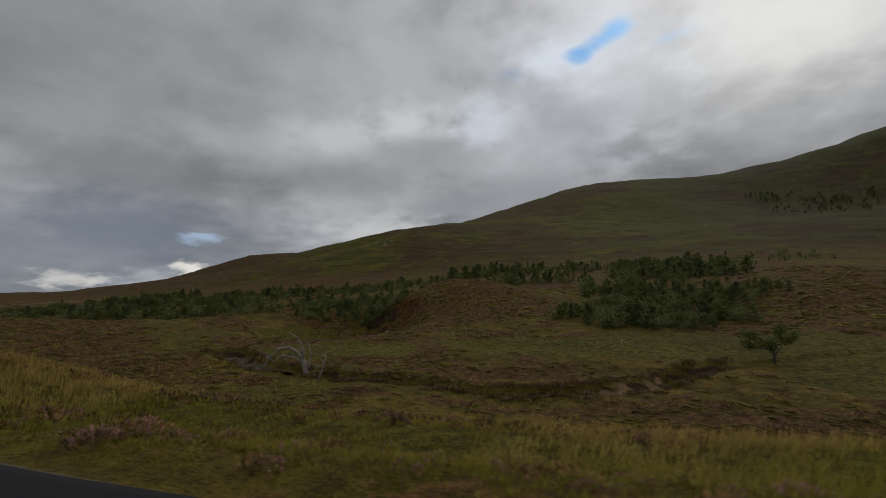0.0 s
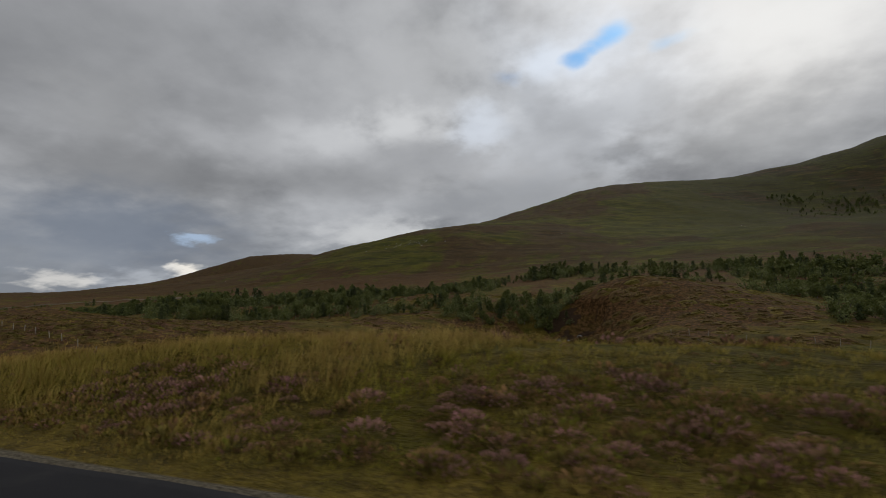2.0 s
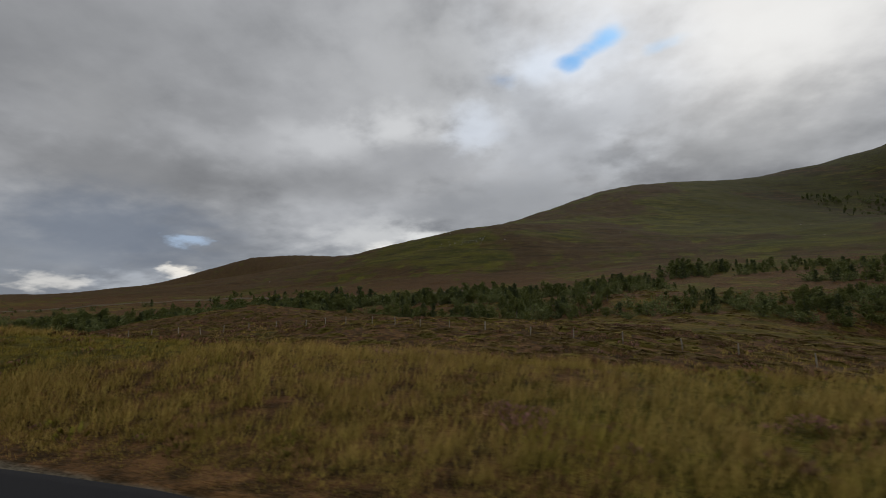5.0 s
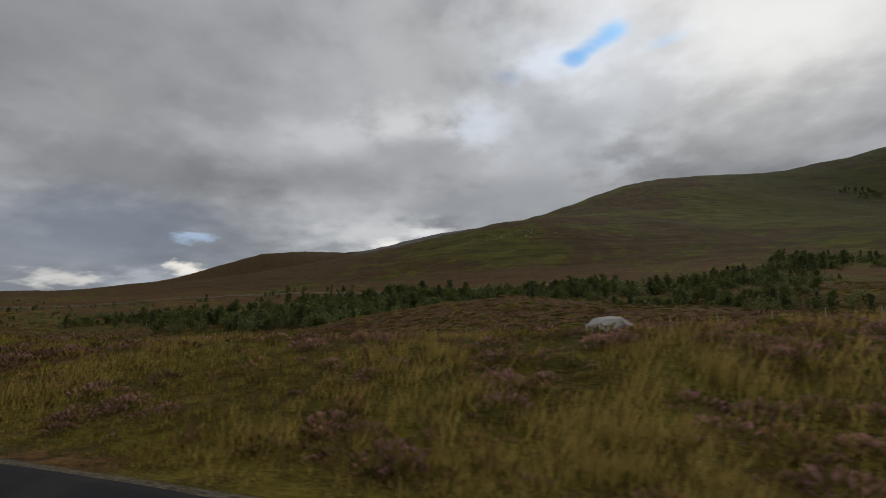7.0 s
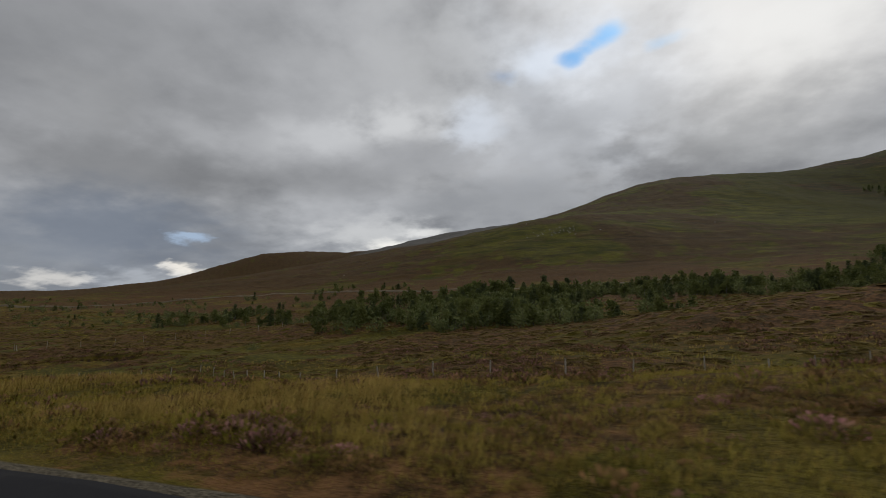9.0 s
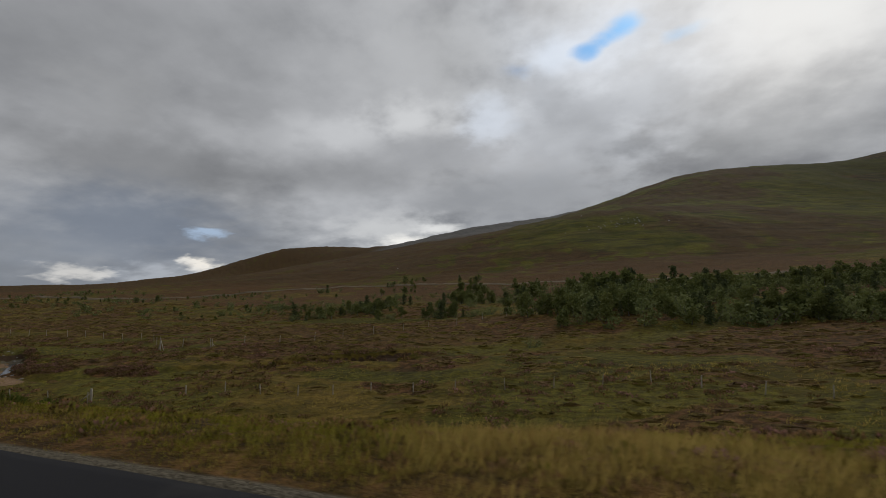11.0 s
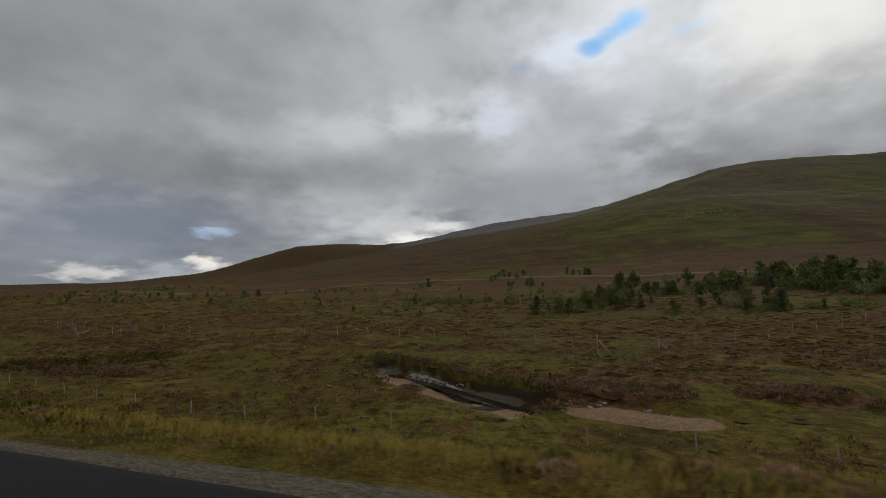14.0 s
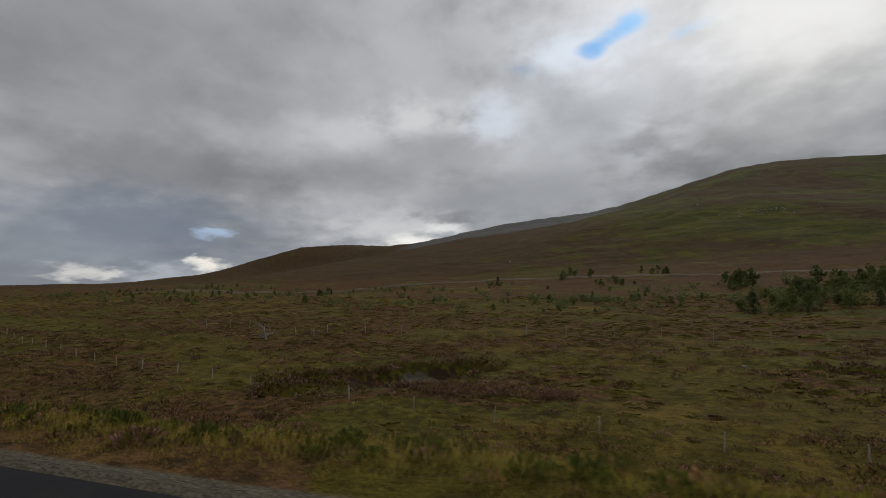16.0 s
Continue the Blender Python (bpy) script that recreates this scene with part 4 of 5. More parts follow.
def fallen_crown_tree(x, y):
    """A dead tree: a stout stem, one great bough arching over and down, upright forks and a separate leaning stem."""
    rnd = random.Random(12)
    root = tagged(new("dead_tree"), "bleached leafless dead tree arching over by the burn", "tree")
    root.matrix_basis = pose(x, y, float(ground_z(x, y)), 0, 0, 16)

    def bough(name, points, thick, thin, twigs):
        bm = bmesh.new()
        pts = [Vector(p) for p in points]
        tube(bm, pts, [1.45 * thick + 1.45 * (thin - thick) * i / (len(pts) - 1) for i in range(len(pts))], 7)
        for _ in range(twigs):
            j = rnd.randrange(1, len(pts))
            twig = limb(rnd, pts[j], Vector((rnd.uniform(-1.2, 0.4), rnd.uniform(-0.6, 0.6), rnd.uniform(-0.7, 0.8))), rnd.uniform(0.8, 2.0), 0.35, 4)
            tube(bm, twig, [0.08, 0.065, 0.05, 0.035, 0.015], 4)
        part(name, bm_mesh(name, bm, DEAD_WOOD), root)

    bough("trunk", [(0.2, 0, -0.4), (0.0, 0, 1.2), (-0.35, 0.1, 2.6), (-0.6, 0.1, 3.6)], 0.36, 0.22, 0)
    bough("bough", [(-0.6, 0.1, 3.5), (-1.5, 0.2, 4.7), (-2.8, 0.3, 5.4), (-4.3, 0.4, 5.2), (-5.6, 0.4, 4.1), (-6.4, 0.3, 2.9)], 0.20, 0.04, 12)
    bough("bough", [(-0.5, 0.1, 3.1), (-1.9, -0.3, 4.0), (-3.4, -0.5, 4.3), (-4.8, -0.6, 3.4)], 0.15, 0.03, 8)
    bough("bough", [(-0.6, 0.1, 3.5), (-0.5, 0.2, 4.8), (-1.0, 0.3, 6.0), (-1.5, 0.3, 6.9)], 0.15, 0.03, 6)
    bough("bough", [(-0.1, 0, 1.6), (0.4, 0.2, 3.2), (0.5, 0.2, 4.6), (0.2, 0.3, 5.9)], 0.16, 0.04, 5)
    bough("stem", [(1.3, 0.3, -0.4), (2.0, 0.3, 1.2), (2.5, 0.3, 2.6), (2.9, 0.3, 4.1)], 0.15, 0.05, 4)


fallen_crown_tree(-42, 56.0)
bare_tree("dead_tree", "thin bare birch standing alone on wet grass", -489, 60, 4.6, 19, 4, 6)


# ---- fences ----
def post_mesh(name, height, half, seed, point=False):
    """A squared weathered post with a chamfered, slightly uneven top."""
    rnd = random.Random(seed)
    bm = bmesh.new()
    rings = []
    for z, w in ((-0.4, 1.0), (height * 0.5, 1.0), (height - 0.05, 0.96), (height + (0.05 if point else 0.0), 0.35 if point else 0.78)):
        rings.append([bm.verts.new((half * w * sx + rnd.uniform(-0.006, 0.006), half * w * sy + rnd.uniform(-0.006, 0.006), z + rnd.uniform(-0.01, 0.01))) for sx, sy in ((-1, -1), (1, -1), (1, 1), (-1, 1))])
    for u, v in zip(rings, rings[1:]):
        for k in range(4):
            bm.faces.new((u[k], u[(k + 1) % 4], v[(k + 1) % 4], v[k]))
    bm.faces.new(rings[-1])
    return bm_mesh(name, bm, POST_WOOD)


def fence(name, label, course, gap, meshes, seed, tilt=3.0):
    rnd = random.Random(seed)
    root = tagged(new(name), label, "fence")
    pts = [Vector(p) for p in course]
    done, left_over = 0, 0.0
    for p, q in zip(pts, pts[1:]):
        length = (q - p).length
        s = left_over
        while s < length:
            c = p.lerp(q, s / length)
            part("post", meshes[rnd.randrange(len(meshes))], root, at=pose(c.x, c.y, float(ground_z(c.x, c.y)) - rnd.uniform(0, 0.12), rnd.gauss(0, tilt), rnd.gauss(0, tilt), rnd.uniform(-20, 20)))
            s += gap * rnd.uniform(0.85, 1.15)
        left_over = s - length
    return root


STAKES = [post_mesh("post", 1.15, 0.038, i) for i in range(3)]
TALL = [post_mesh("post", 1.75, 0.036, 10 + i) for i in range(3)]
NEAR_LINE = [(-90, 24), (-97, 36), (-121, 40), (-150, 45), (-179, 53), (-215, 50), (-240, 34), (-256, 28), (-274, 32), (-300, 47), (-327, 42), (-341, 37.5), (-348, 35.5), (-355, 31),
             (-361, 30.4), (-387, 30), (-400, 28.6), (-411, 27), (-425, 27), (-440, 29), (-458, 31), (-478, 34), (-500, 38), (-540, 48)]
FAR_LINE = [(-520, 70), (-489, 66), (-460, 70), (-430, 73), (-403, 73), (-387, 63), (-378, 66), (-364, 76), (-350, 90), (-335, 102), (-310, 112)]
fence("stock_fence", "old fence of thin weathered wooden stakes across the moor", NEAR_LINE[:13], 4.4, STAKES, 2)
fence("stock_fence", "old fence of widely spaced wooden stakes beside the burn", NEAR_LINE[13:], 6.4, STAKES, 4)
fence("deer_fence", "broken line of tall weathered fence posts", FAR_LINE, 6.5, TALL, 3, 4.0)
fence("field_fence", "short row of weathered stakes below the heather knoll", [(-42, 96), (-30, 87), (-17, 84), (-4, 81), (6, 82)], 3.4, STAKES, 6, 5.0)

strainer = tagged(new("strainer_post"), "thick squared corner post of the old fence", "post")
part("post", post_mesh("post", 1.4, 0.085, 30), strainer)
bm = bmesh.new()
tube(bm, [Vector((-1.5, 0.1, -0.1)), Vector((-0.05, 0, 0.95))], [0.05, 0.05], 6)
part("brace", bm_mesh("brace", bm, POST_WOOD), strainer)
strainer.matrix_basis = pose(-355.0, 31.3, float(ground_z(-355.0, 31.3)), 1, 2, 8)


def propped_pole(x, y, label, height, props):
    root = tagged(new("propped_pole"), label, "post", "broken deer fence poles")
    part("pole", post_mesh("pole", height, 0.05, 41), root)
    for px, py, top in props:
        bm = bmesh.new()
        tube(bm, [Vector((px, py, -0.1)), Vector((px * 0.12, py * 0.12, top))], [0.07, 0.06], 6)
        part("prop", bm_mesh("prop", bm, POST_WOOD), root)
    root.matrix_basis = pose(x, y, float(ground_z(x, y)), 0, -2, -20)


propped_pole(-385.2, 61.6, "tall bleached pole with two slanting props", 2.7, [(1.9, 0.0, 1.9), (-2.2, 0.2, 1.1)])
propped_pole(-377.5, 66.5, "short broken pole with one low prop", 1.5, [(1.7, 0.1, 0.5)])
propped_pole(-482.6, 64.6, "short pole with one slanting prop", 1.6, [(-1.5, 0.1, 1.3)])


# ---- stones ----
def stone_mesh(name, seed, flat, mat):
    rnd = random.Random(seed)
    bm = bmesh.new()
    bmesh.ops.create_icosphere(bm, subdivisions=2, radius=0.5)
    shift = Vector((rnd.uniform(0, 50), rnd.uniform(0, 50), 0))
    for v in bm.verts:
        n = noise.noise(v.co * 2.2 + shift) * 0.28 + noise.noise(v.co * 5 + shift) * 0.08
        v.co = v.co * (1 + n)
        v.co.z = max(v.co.z * flat, -0.18)
    me = bm_mesh(name, bm, mat)
    for p in me.polygons:
        p.use_smooth = False
    return me


STONES = [stone_mesh("boulder", 60 + i, 0.62, STONE) for i in range(3)]
PALE_STONES = [stone_mesh("boulder", 70 + i, 0.55, PALE_STONE) for i in range(3)]


def boulder(x, y, size, rnd, label, meshes, group):
    ob = tagged(new("boulder", meshes[rnd.randrange(3)]), label, "rock", group)
    ob.matrix_basis = pose(x, y, float(ground_z(x, y)) + size * 0.03, rnd.uniform(-12, 12), rnd.uniform(-12, 12), rnd.uniform(0, 360)) @ Matrix.Diagonal((size, size * rnd.uniform(0.6, 1), size * rnd.uniform(0.7, 1), 1))


rnd = random.Random(77)
for i in range(230):
    f = rnd.random()
    boulder(-407 + 8 * f, 50.5 - 3.6 * f + rnd.uniform(-0.5, 0.6), rnd.uniform(0.14, 0.36), rnd, "pale rounded stone on the shingle", PALE_STONES, "shingle of the burn")
boulder(-195.0, 14.6, 2.0, rnd, "flat pale boulder lying in the heather by the road", PALE_STONES, "roadside boulders")
for i in range(46):
    boulder(-287 + rnd.gauss(0, 22), 536 + rnd.gauss(0, 12), rnd.uniform(0.8, 2.2), rnd, "pale weathered outcrop boulder on the hillside", PALE_STONES, "outcrop boulders")
for i in range(14):
    boulder(120 + rnd.gauss(0, 220), 640 + rnd.gauss(0, 120), rnd.uniform(0.9, 2.2), rnd, "pale stone lying on the green hillside", PALE_STONES, "hillside stones")
for i in range(16):
    boulder(SCAR[0] + rnd.gauss(0, 3.2), SCAR[1] - 4.6 + rnd.gauss(0, 1.0), rnd.uniform(0.5, 1.7), rnd, "grey stone fallen from the eroded bank", STONES, "stones below the scar")
for i in range(70):
    k = rnd.choice((4, 5, 6, 21, 22, 23, 24, 25, 28))
    f = rnd.random()
    x0, y0, w0 = BURN[k]
    x1, y1, w1 = BURN[k + 1]
    boulder(x0 + (x1 - x0) * f + rnd.uniform(-0.8, 0.8), y0 + (y1 - y0) * f + rnd.uniform(-0.9, 0.9), rnd.uniform(0.2, 0.6), rnd, "rounded grey stone in the bed of the burn", STONES, "stones of the burn")


# ---- grass, heather and tussocks ----
def heather_share(x, y):
    """How much heather grows at a place of the verge."""
    d = y - road_y(x)
    a = fbm(x, y, 13, 3, 51) * 0.40 + fbm(x, y, 2.4, 2, 53) * 0.60
    band = box(d, 6.4, 9.2 + 6.0 * box(x, -245, -180, 10), 2.0)
    rich = np.maximum.reduce([box(x, -86, -37, 8), 0.95 * box(x, -240, -184, 14), 0.6 * box(x, -122, -96, 6), 0.45 * box(x, -24, 14, 6), 0.5 * box(x, -262, -244, 5)])
    return smooth(0.56, 0.46, 1 - a - 0.16 * rich + 0.12) * band * (0.25 + 0.75 * rich)


def skyward(g, count, corners, tilt):
    """Shading directions of soft, fuzzy growth: upwards, each a little askew."""
    n = np.concatenate([g.normal(0, tilt, (count, 2)), np.ones((count, 1))], 1)
    return np.repeat(n / np.linalg.norm(n, axis=1, keepdims=True), corners, 0)


def facing(verts, corners):
    """Corner numbers of loose faces, each wound so that its front looks up and towards the road."""
    v = verts.reshape(-1, corners, 3)
    n = np.cross(v[:, 1] - v[:, 0], v[:, 2] - v[:, 0])
    i = np.arange(len(verts)).reshape(-1, corners)
    return np.where((n @ np.array([0.1, -1.0, 0.4]) < 0)[:, None], i[:, ::-1], i)


def blades(name, label, count, near, far, seed, tall, per):
    g = np.random.default_rng(seed)
    x = g.uniform(-510, 32, count)
    d = near * (far / near) ** g.random(count)
    x = np.where(d > 20, x - (d - 20) * g.random(count), x)
    y = d + road_y(x)
    keep = (g.random(count) > 0.8 * heather_share(x, y)) & ~near_apron(x, d) & (burn_depth(x, y)[0] < 0.1)
    x, y, d = x[keep], y[keep], d[keep]
    lush = smooth(0.50, 0.64, fbm(x, y, 7, 3, 55))
    rank = smooth(0.36, 0.62, fbm(x, y, 10, 3, 57))
    z = ground_z(x, y)
    short = 0.30 + 0.70 * smooth(EDGE + 0.6, EDGE + 2.6, d)
    h = tall * (0.40 + 0.75 * rank) * (1 - 0.5 * smooth(-290, -335, x)) * short * g.uniform(0.65, 1.2, len(x))
    n = len(x)
    x, y, z, h, lush, rank = [np.repeat(v, per) for v in (x, y, z, h, lush, rank)]
    m = n * per
    spread = 0.10 + 0.12 * h
    bx, by = x + g.normal(0, 1, m) * spread, y + g.normal(0, 1, m) * spread
    turn = g.uniform(0, math.tau, m)
    hh = h * g.uniform(0.55, 1.15, m)
    wide = (0.0045 + 0.0055 * g.random(m)) * (1 + d.repeat(per) * 0.05)
    lean = hh * g.uniform(0.2, 0.9, m)
    lx, ly = np.cos(turn + 1.3) * lean + 0.12 * hh, np.sin(turn + 1.3) * lean
    cx, sx = np.cos(turn) * wide, np.sin(turn) * wide
    verts = np.stack([np.stack([bx - cx, by - sx, z - 0.04], -1), np.stack([bx + cx, by + sx, z - 0.04], -1),
                      np.stack([bx + lx, by + ly, z + hh], -1)], 1).reshape(-1, 3)
    green, straw, rust = np.array([0.205, 0.195, 0.018]), np.array([0.520, 0.355, 0.105]), np.array([0.380, 0.190, 0.062])
    lush = np.maximum(lush, 0.75 * smooth(-300, -345, x))
    dry = 0.15 + 0.17 * box(x, -262, -42, 18) - 0.12 * smooth(-30, -10, x)
    f = np.clip(0.66 * rank - 0.55 * lush + 0.36 * g.random(m) + dry, 0, 1)[:, None]
    r = (g.random(m) < 0.17)[:, None]
    tip = np.where(r, rust, green * 1.25 * (1 - f) + straw * f)
    foot = green * (1 - 0.45 * f) + straw * 0.45 * f
    tint = 1.2 * np.stack([foot, foot, tip], 1).reshape(-1, 3)
    ob = new(name, mesh_of(name, verts, facing(verts, 3), [GRASS], {"tint": tint}, normals=skyward(g, m, 3, 0.35)))
    tagged(ob, label, "grass", kind="stuff")


def cushions(name, label, x, y, size, sprigs, seed, tips, feet, mat, category, high=0.46):
    """Cushions of upright sprigs."""
    g = np.random.default_rng(seed)
    n, m = len(x), len(x) * sprigs
    z = ground_z(x, y)
    shade = g.uniform(0.7, 1.2, n)
    kind = g.random(n)
    x, y, z, size, shade, kind = [np.repeat(v, sprigs) for v in (x, y, z, size, shade, kind)]
    a, r = g.uniform(0, math.tau, m), np.sqrt(g.random(m))
    px, py = x + np.cos(a) * r * size * 0.5, y + np.sin(a) * r * size * 0.5 * 0.9
    top = z + size * high * np.sqrt(1.02 - r * r) * g.uniform(0.75, 1.12, m)
    base = top - size * high * g.uniform(0.3, 0.6, m)
    wide = size * g.uniform(0.6, 1.2, m) * 0.30 / math.sqrt(sprigs)
    t = g.uniform(0, math.tau, m)
    ox, oy = np.cos(a) * size * 0.12 * r, np.sin(a) * size * 0.12 * r
    verts = np.stack([np.stack([px, py, base], -1), np.stack([px + ox - np.cos(t) * wide, py + oy - np.sin(t) * wide, top - wide], -1),
                      np.stack([px + ox * 1.2, py + oy * 1.2, top + wide * 0.7], -1), np.stack([px + ox + np.cos(t) * wide, py + oy + np.sin(t) * wide, top - wide], -1)], 1).reshape(-1, 3)
    tips, feet = np.asarray(tips), np.asarray(feet)
    which = np.minimum((kind * len(tips)).astype(int), len(tips) - 1)
    fade = (g.random(m) < 0.35)[:, None]
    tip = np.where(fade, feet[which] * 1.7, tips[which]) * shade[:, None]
    # feet much darker than tips: woody stems, with occlusion put into the tint
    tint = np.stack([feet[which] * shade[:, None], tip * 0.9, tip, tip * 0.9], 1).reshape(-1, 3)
    ob = new(name, mesh_of(name, verts, facing(verts, 4), [mat], {"tint": tint}, normals=skyward(g, m, 4, 0.45)))
    tagged(ob, label, category, kind="stuff")


def hummocks(name, label, x, y, size, growth, seed):
    """Low uneven mounds of growth, each a small lumpy dome."""
    g = np.random.default_rng(seed)
    n = len(x)
    heath = g.random(n) < 0.25 + 0.6 * growth[:, 0]
    high = size * g.uniform(0.08, 0.20, n)
    turn, long = g.uniform(-0.5, 0.5, n), g.uniform(1.1, 2.0, n)
    verts = []
    for count, radius, level in ((1, 0.0, 1.0), (6, 0.45, 0.82), (8, 0.78, 0.42), (8, 1.0, -0.35)):
        for k in range(count):
            a = math.tau * k / count + 0.3 * count
            r = radius * size * 0.55 * g.uniform(0.8, 1.2, n)
            u, v = np.cos(a) * r * long, np.sin(a) * r
            verts.append(np.stack([x + u * np.cos(turn) - v * np.sin(turn), y + u * np.sin(turn) + v * np.cos(turn), high * (level + g.uniform(-0.25, 0.25, n))], -1))
    verts = np.stack(verts, 1)
    slope_x, slope_y = (ground_z(x + 0.6, y) - ground_z(x - 0.6, y)) / 1.2, (ground_z(x, y + 0.6) - ground_z(x, y - 0.6)) / 1.2
    slope_x, slope_y = np.clip(slope_x, -1, 1), np.clip(slope_y, -1, 1)
    verts[:, :, 2] += ground_z(x, y)[:, None] + slope_x[:, None] * (verts[:, :, 0] - x[:, None]) + slope_y[:, None] * (verts[:, :, 1] - y[:, None])
    faces = [(0, 1 + k, 1 + (k + 1) % 6) for k in range(6)]
    faces += [(1 + k * 6 // 8, 7 + k, 7 + (k + 1) % 8) for k in range(8)] + [(1 + k * 6 // 8, 7 + (k + 1) % 8, 1 + ((k + 1) * 6 // 8) % 6) for k in range(8) if k * 6 // 8 != (k + 1) * 6 // 8]
    faces += [(7 + k, 15 + k, 15 + (k + 1) % 8) for k in range(8)] + [(7 + k, 15 + (k + 1) % 8, 7 + (k + 1) % 8) for k in range(8)]
    faces = (np.array(faces)[None] + 23 * np.arange(n)[:, None, None]).reshape(-1, 3)
    brown = np.array([(0.130, 0.082, 0.028), (0.170, 0.112, 0.038), (0.160, 0.094, 0.048)])[g.integers(0, 3, n)]
    green = np.array([(0.130, 0.106, 0.018), (0.178, 0.142, 0.028), (0.220, 0.160, 0.045)])[g.integers(0, 3, n)]
    tone = np.where(heath[:, None], brown, green) * g.uniform(0.75, 1.25, (n, 1))
    tint = tone[:, None, :] * g.uniform(0.75, 1.2, (n, 23, 1))
    ob = new(name, mesh_of(name, verts.reshape(-1, 3), faces, [HUMMOCK], {"tint": tint.reshape(-1, 3)}))
    tagged(ob, label, "heather", kind="stuff")


blades("verge_grass", "rough tufts of green and straw grass beside the road", 50000, EDGE + 0.75, 21, 101, 0.46, 20)
blades("moor_grass", "straw-coloured moor grass on the sloping ground", 30000, 15, 60, 103, 0.30, 10)
blades("short_grass", "short thin grass along the gravel edge", 16000, EDGE + 0.3, EDGE + 2.4, 105, 0.28, 10)

PINK, MAUVE, BROWN, DULL = (0.640, 0.300, 0.295), (0.530, 0.275, 0.245), (0.440, 0.245, 0.105), (0.220, 0.195, 0.030)
FEET = [(0.160, 0.128, 0.032), (0.145, 0.104, 0.032), (0.168, 0.104, 0.038), (0.152, 0.148, 0.022)]
g = np.random.default_rng(7)
hx, hd = g.uniform(-510, 32, 26000), EDGE + 1.4 + 14 * g.random(26000)
hy = hd + road_y(hx)
ok = g.random(26000) < heather_share(hx, hy) * 0.95
cushions("heather", "pink and mauve flowering heather cushions on the verge", hx[ok], hy[ok], 0.26 + 0.70 * g.random(ok.sum()) ** 2, 110, 8, [PINK, MAUVE, MAUVE, BROWN], FEET, HEATHER, "heather", 0.36)
tx_, td = g.uniform(-760, 110, 42000), 19 * (190 / 19) ** g.random(42000)
ty_ = td + road_y(tx_)
c1, c2 = cover(tx_, ty_)
ok = (g.random(42000) < 0.12 + 0.75 * c1[:, 0]) & (turf(tx_, ty_) < 0.4) & (c1[:, 2] < 0.3) & (np.hypot((tx_ - SCAR[0]) / 10.5, (ty_ - SCAR[1]) / 8.0) > 1) & (burn_depth(tx_, ty_)[0] < 0.2)
hummocks("moor_tussocks", "low hummocks of brown heather and green moss across the moor", tx_[ok], ty_[ok], g.uniform(0.5, 1.5, ok.sum()) * (0.55 + 0.45 * smooth(18, 50, td[ok])) * (1 + td[ok] / 150), c1[ok], 9)

# low cover between the tufts: moss, bilberry and young heather
n_ = 24000
lx_, ld = g.uniform(-510, 32, n_), EDGE + 1.3 + 26 * g.random(n_) ** 1.6
ly_ = ld + road_y(lx_)
ok = (g.random(n_) < 0.35 + 0.6 * heather_share(lx_, ly_)) & ~near_apron(lx_, ld)
cushions("low_cover", "low cushions of moss, bilberry and young heather", lx_[ok], ly_[ok], (0.18 + 0.42 * g.random(ok.sum()) ** 2) * (1 + ld[ok] / 40), 26, 12,
         [(0.340, 0.250, 0.060), (0.260, 0.235, 0.035), BROWN, (0.400, 0.210, 0.150), (0.330, 0.190, 0.075)], FEET + [(0.110, 0.075, 0.022)], HEATHER, "heather")


# heather and rank grass overhanging the banks of the burn
k_ = g.integers(0, len(BURN) - 1, 9000)
f_ = g.random(9000)
bx_, by_ = [np.array([b[i] for b in BURN])[k_] * (1 - f_) + np.array([b[i] for b in BURN])[k_ + 1] * f_ for i in (0, 1)]
bx_, by_ = bx_ + g.normal(0, 3.2, 9000), by_ + g.normal(0, 3.2, 9000)
cut_ = burn_depth(bx_, by_)[0]
rim = np.maximum.reduce([burn_depth(bx_ + dx, by_ + dy)[0] for dx, dy in ((0, -1.3), (0, 1.3), (1.3, 0), (-1.3, 0))])
ok = (cut_ < 0.25) & (rim > 0.45)
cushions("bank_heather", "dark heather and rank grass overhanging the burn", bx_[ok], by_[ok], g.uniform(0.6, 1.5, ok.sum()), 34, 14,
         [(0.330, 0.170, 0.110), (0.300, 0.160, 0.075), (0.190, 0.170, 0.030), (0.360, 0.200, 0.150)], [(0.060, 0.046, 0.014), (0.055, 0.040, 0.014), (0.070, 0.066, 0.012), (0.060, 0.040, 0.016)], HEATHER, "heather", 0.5)

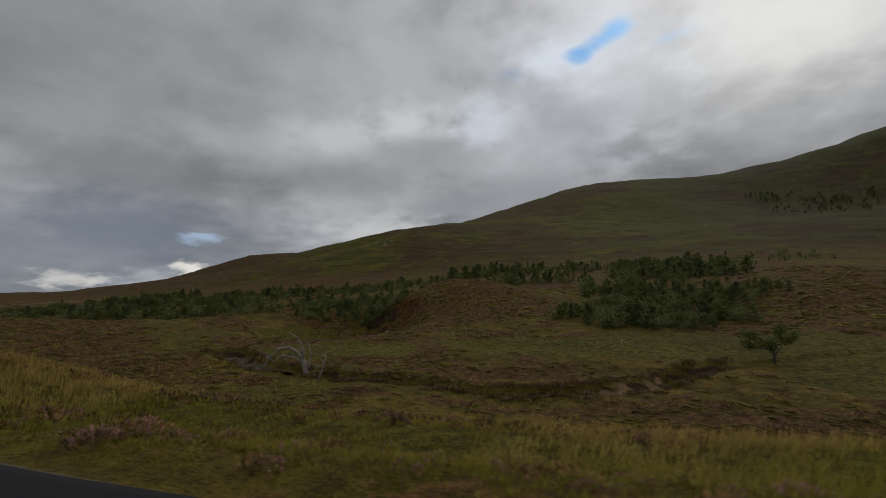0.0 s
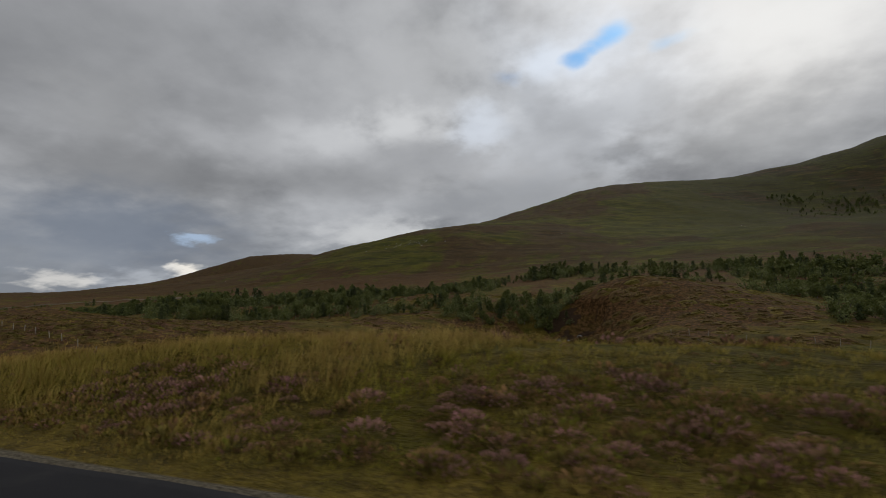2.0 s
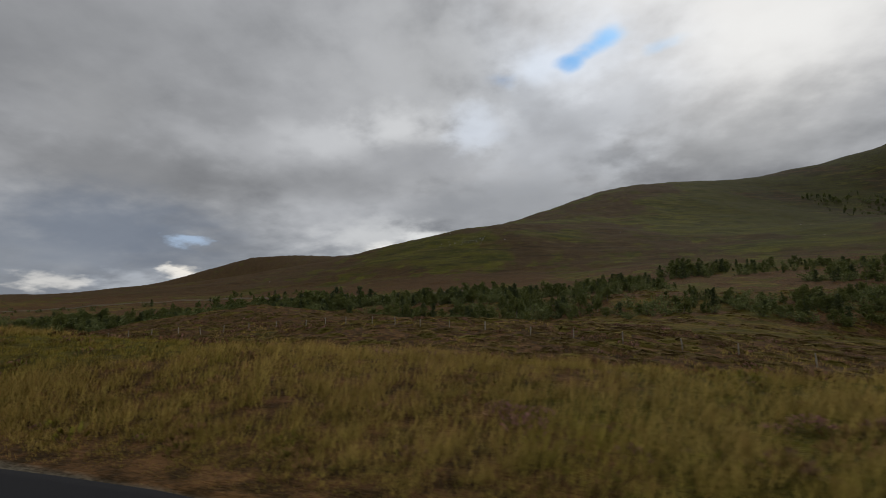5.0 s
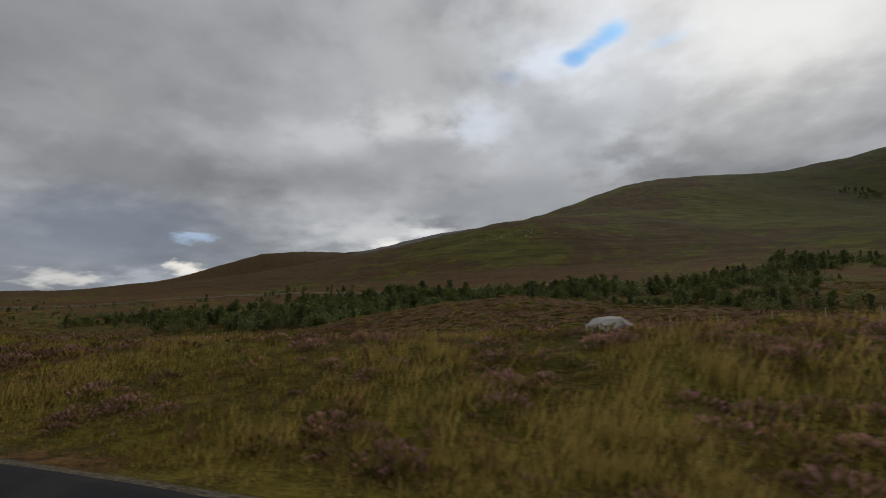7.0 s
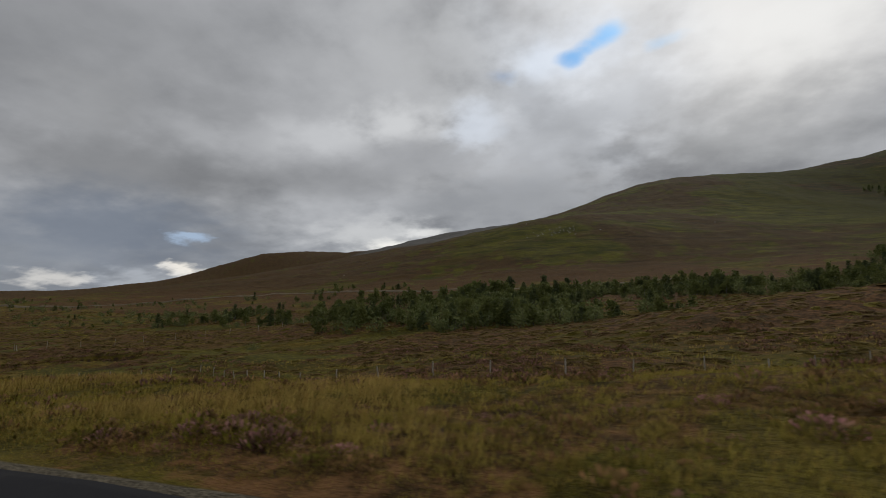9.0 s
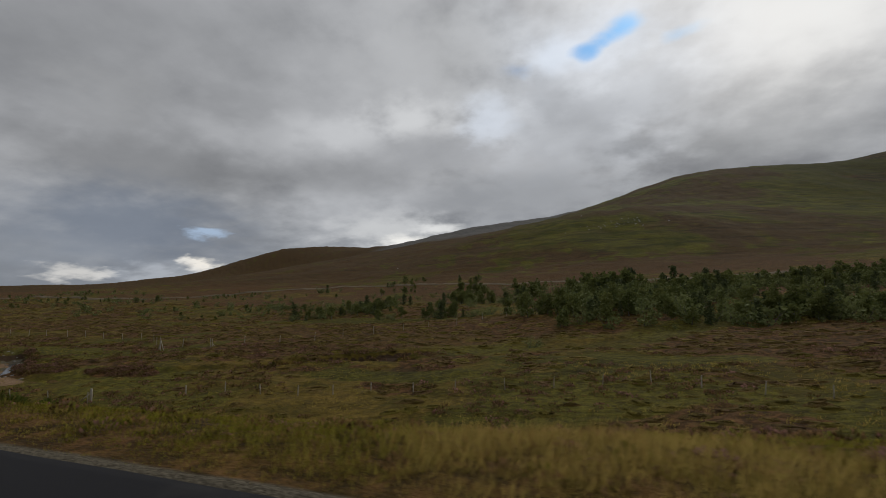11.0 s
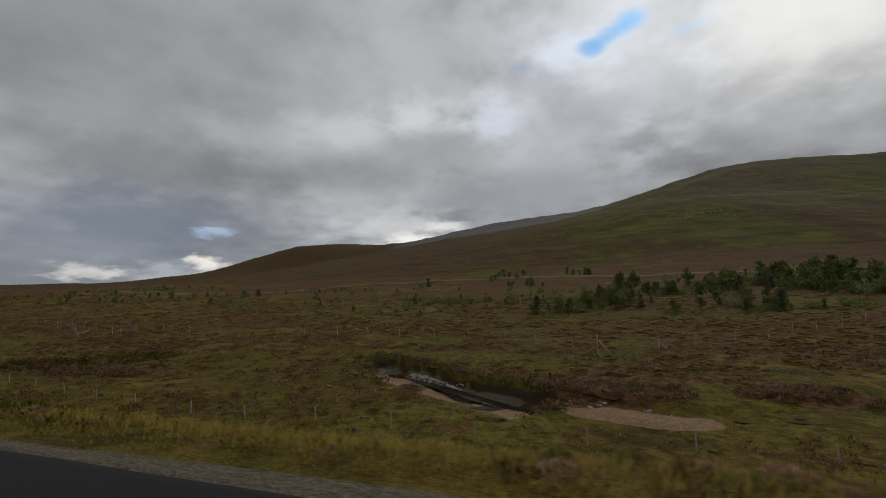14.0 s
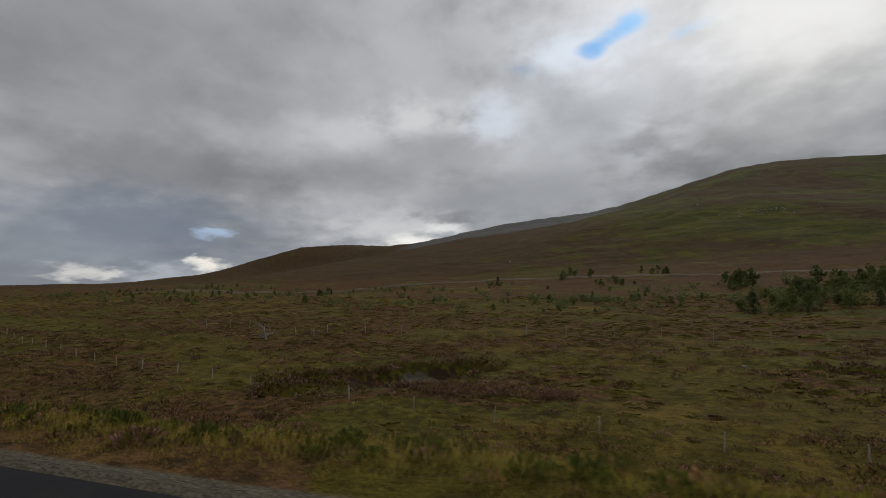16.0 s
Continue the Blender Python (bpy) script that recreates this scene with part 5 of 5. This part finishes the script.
# small heather clumps over the open moor, thick along the burn's far bank
n_ = 30000
mx_, md = g.uniform(-560, 60, n_), 15 * (70 / 15) ** g.random(n_)
my_ = md + road_y(mx_)
patchy = fbm(mx_, my_, 17, 3, 91) * 0.5 + fbm(mx_, my_, 4, 2, 93) * 0.5
low_moor = 0.05 * smooth(-320, -350, mx_)
ok = (g.random(n_) < 0.8 * smooth(0.47, 0.58, patchy + low_moor)) & (turf(mx_, my_) < 0.3) & (burn_depth(mx_, my_)[0] < 0.1) & (np.hypot((mx_ - SAND[0]) / 7, (my_ - SAND[1]) / 2.6) > 1)
cushions("moor_heather", "small brown and dull mauve heather clumps over the moor", mx_[ok], my_[ok], (0.30 + 0.55 * g.random(ok.sum())) * (1 + md[ok] / 120), 26, 16,
         [(0.360, 0.180, 0.135), (0.320, 0.160, 0.090), (0.260, 0.145, 0.062), (0.420, 0.215, 0.180)], [(0.085, 0.058, 0.022), (0.080, 0.052, 0.020), (0.090, 0.072, 0.018), (0.085, 0.052, 0.024)], HEATHER, "heather", 0.42)
n_ = 1500
qk = g.integers(4, len(HEATHS), n_)
qx_, qy_ = [np.array([h[i] for h in HEATHS])[qk] + g.uniform(-1, 1, n_) * np.array([h[i + 2] for h in HEATHS])[qk] for i in (0, 1)]
ok = (burn_depth(qx_, qy_)[0] < 0.15) & (heath_bank(qx_, qy_) > 0.5) & (np.hypot((qx_ - SAND[0]) / 7, (qy_ - SAND[1]) / 2.6) > 1)
cushions("spit_heather", "thick mauve heather on low banks beside the burn", qx_[ok], qy_[ok], g.uniform(0.45, 1.05, ok.sum()), 44, 18,
         [(0.430, 0.225, 0.185), (0.360, 0.190, 0.130), (0.300, 0.180, 0.070)], [(0.085, 0.056, 0.024), (0.080, 0.050, 0.022), (0.095, 0.082, 0.020)], HEATHER, "heather", 0.55)

# dark green rushes along the low verge
n_ = 620
rx_, rd = g.uniform(-500, -310, n_), EDGE + 1.6 + 3.2 * g.random(n_)
ry_ = rd + road_y(rx_)
ok = fbm(rx_, ry_, 9, 2, 97) > 0.46
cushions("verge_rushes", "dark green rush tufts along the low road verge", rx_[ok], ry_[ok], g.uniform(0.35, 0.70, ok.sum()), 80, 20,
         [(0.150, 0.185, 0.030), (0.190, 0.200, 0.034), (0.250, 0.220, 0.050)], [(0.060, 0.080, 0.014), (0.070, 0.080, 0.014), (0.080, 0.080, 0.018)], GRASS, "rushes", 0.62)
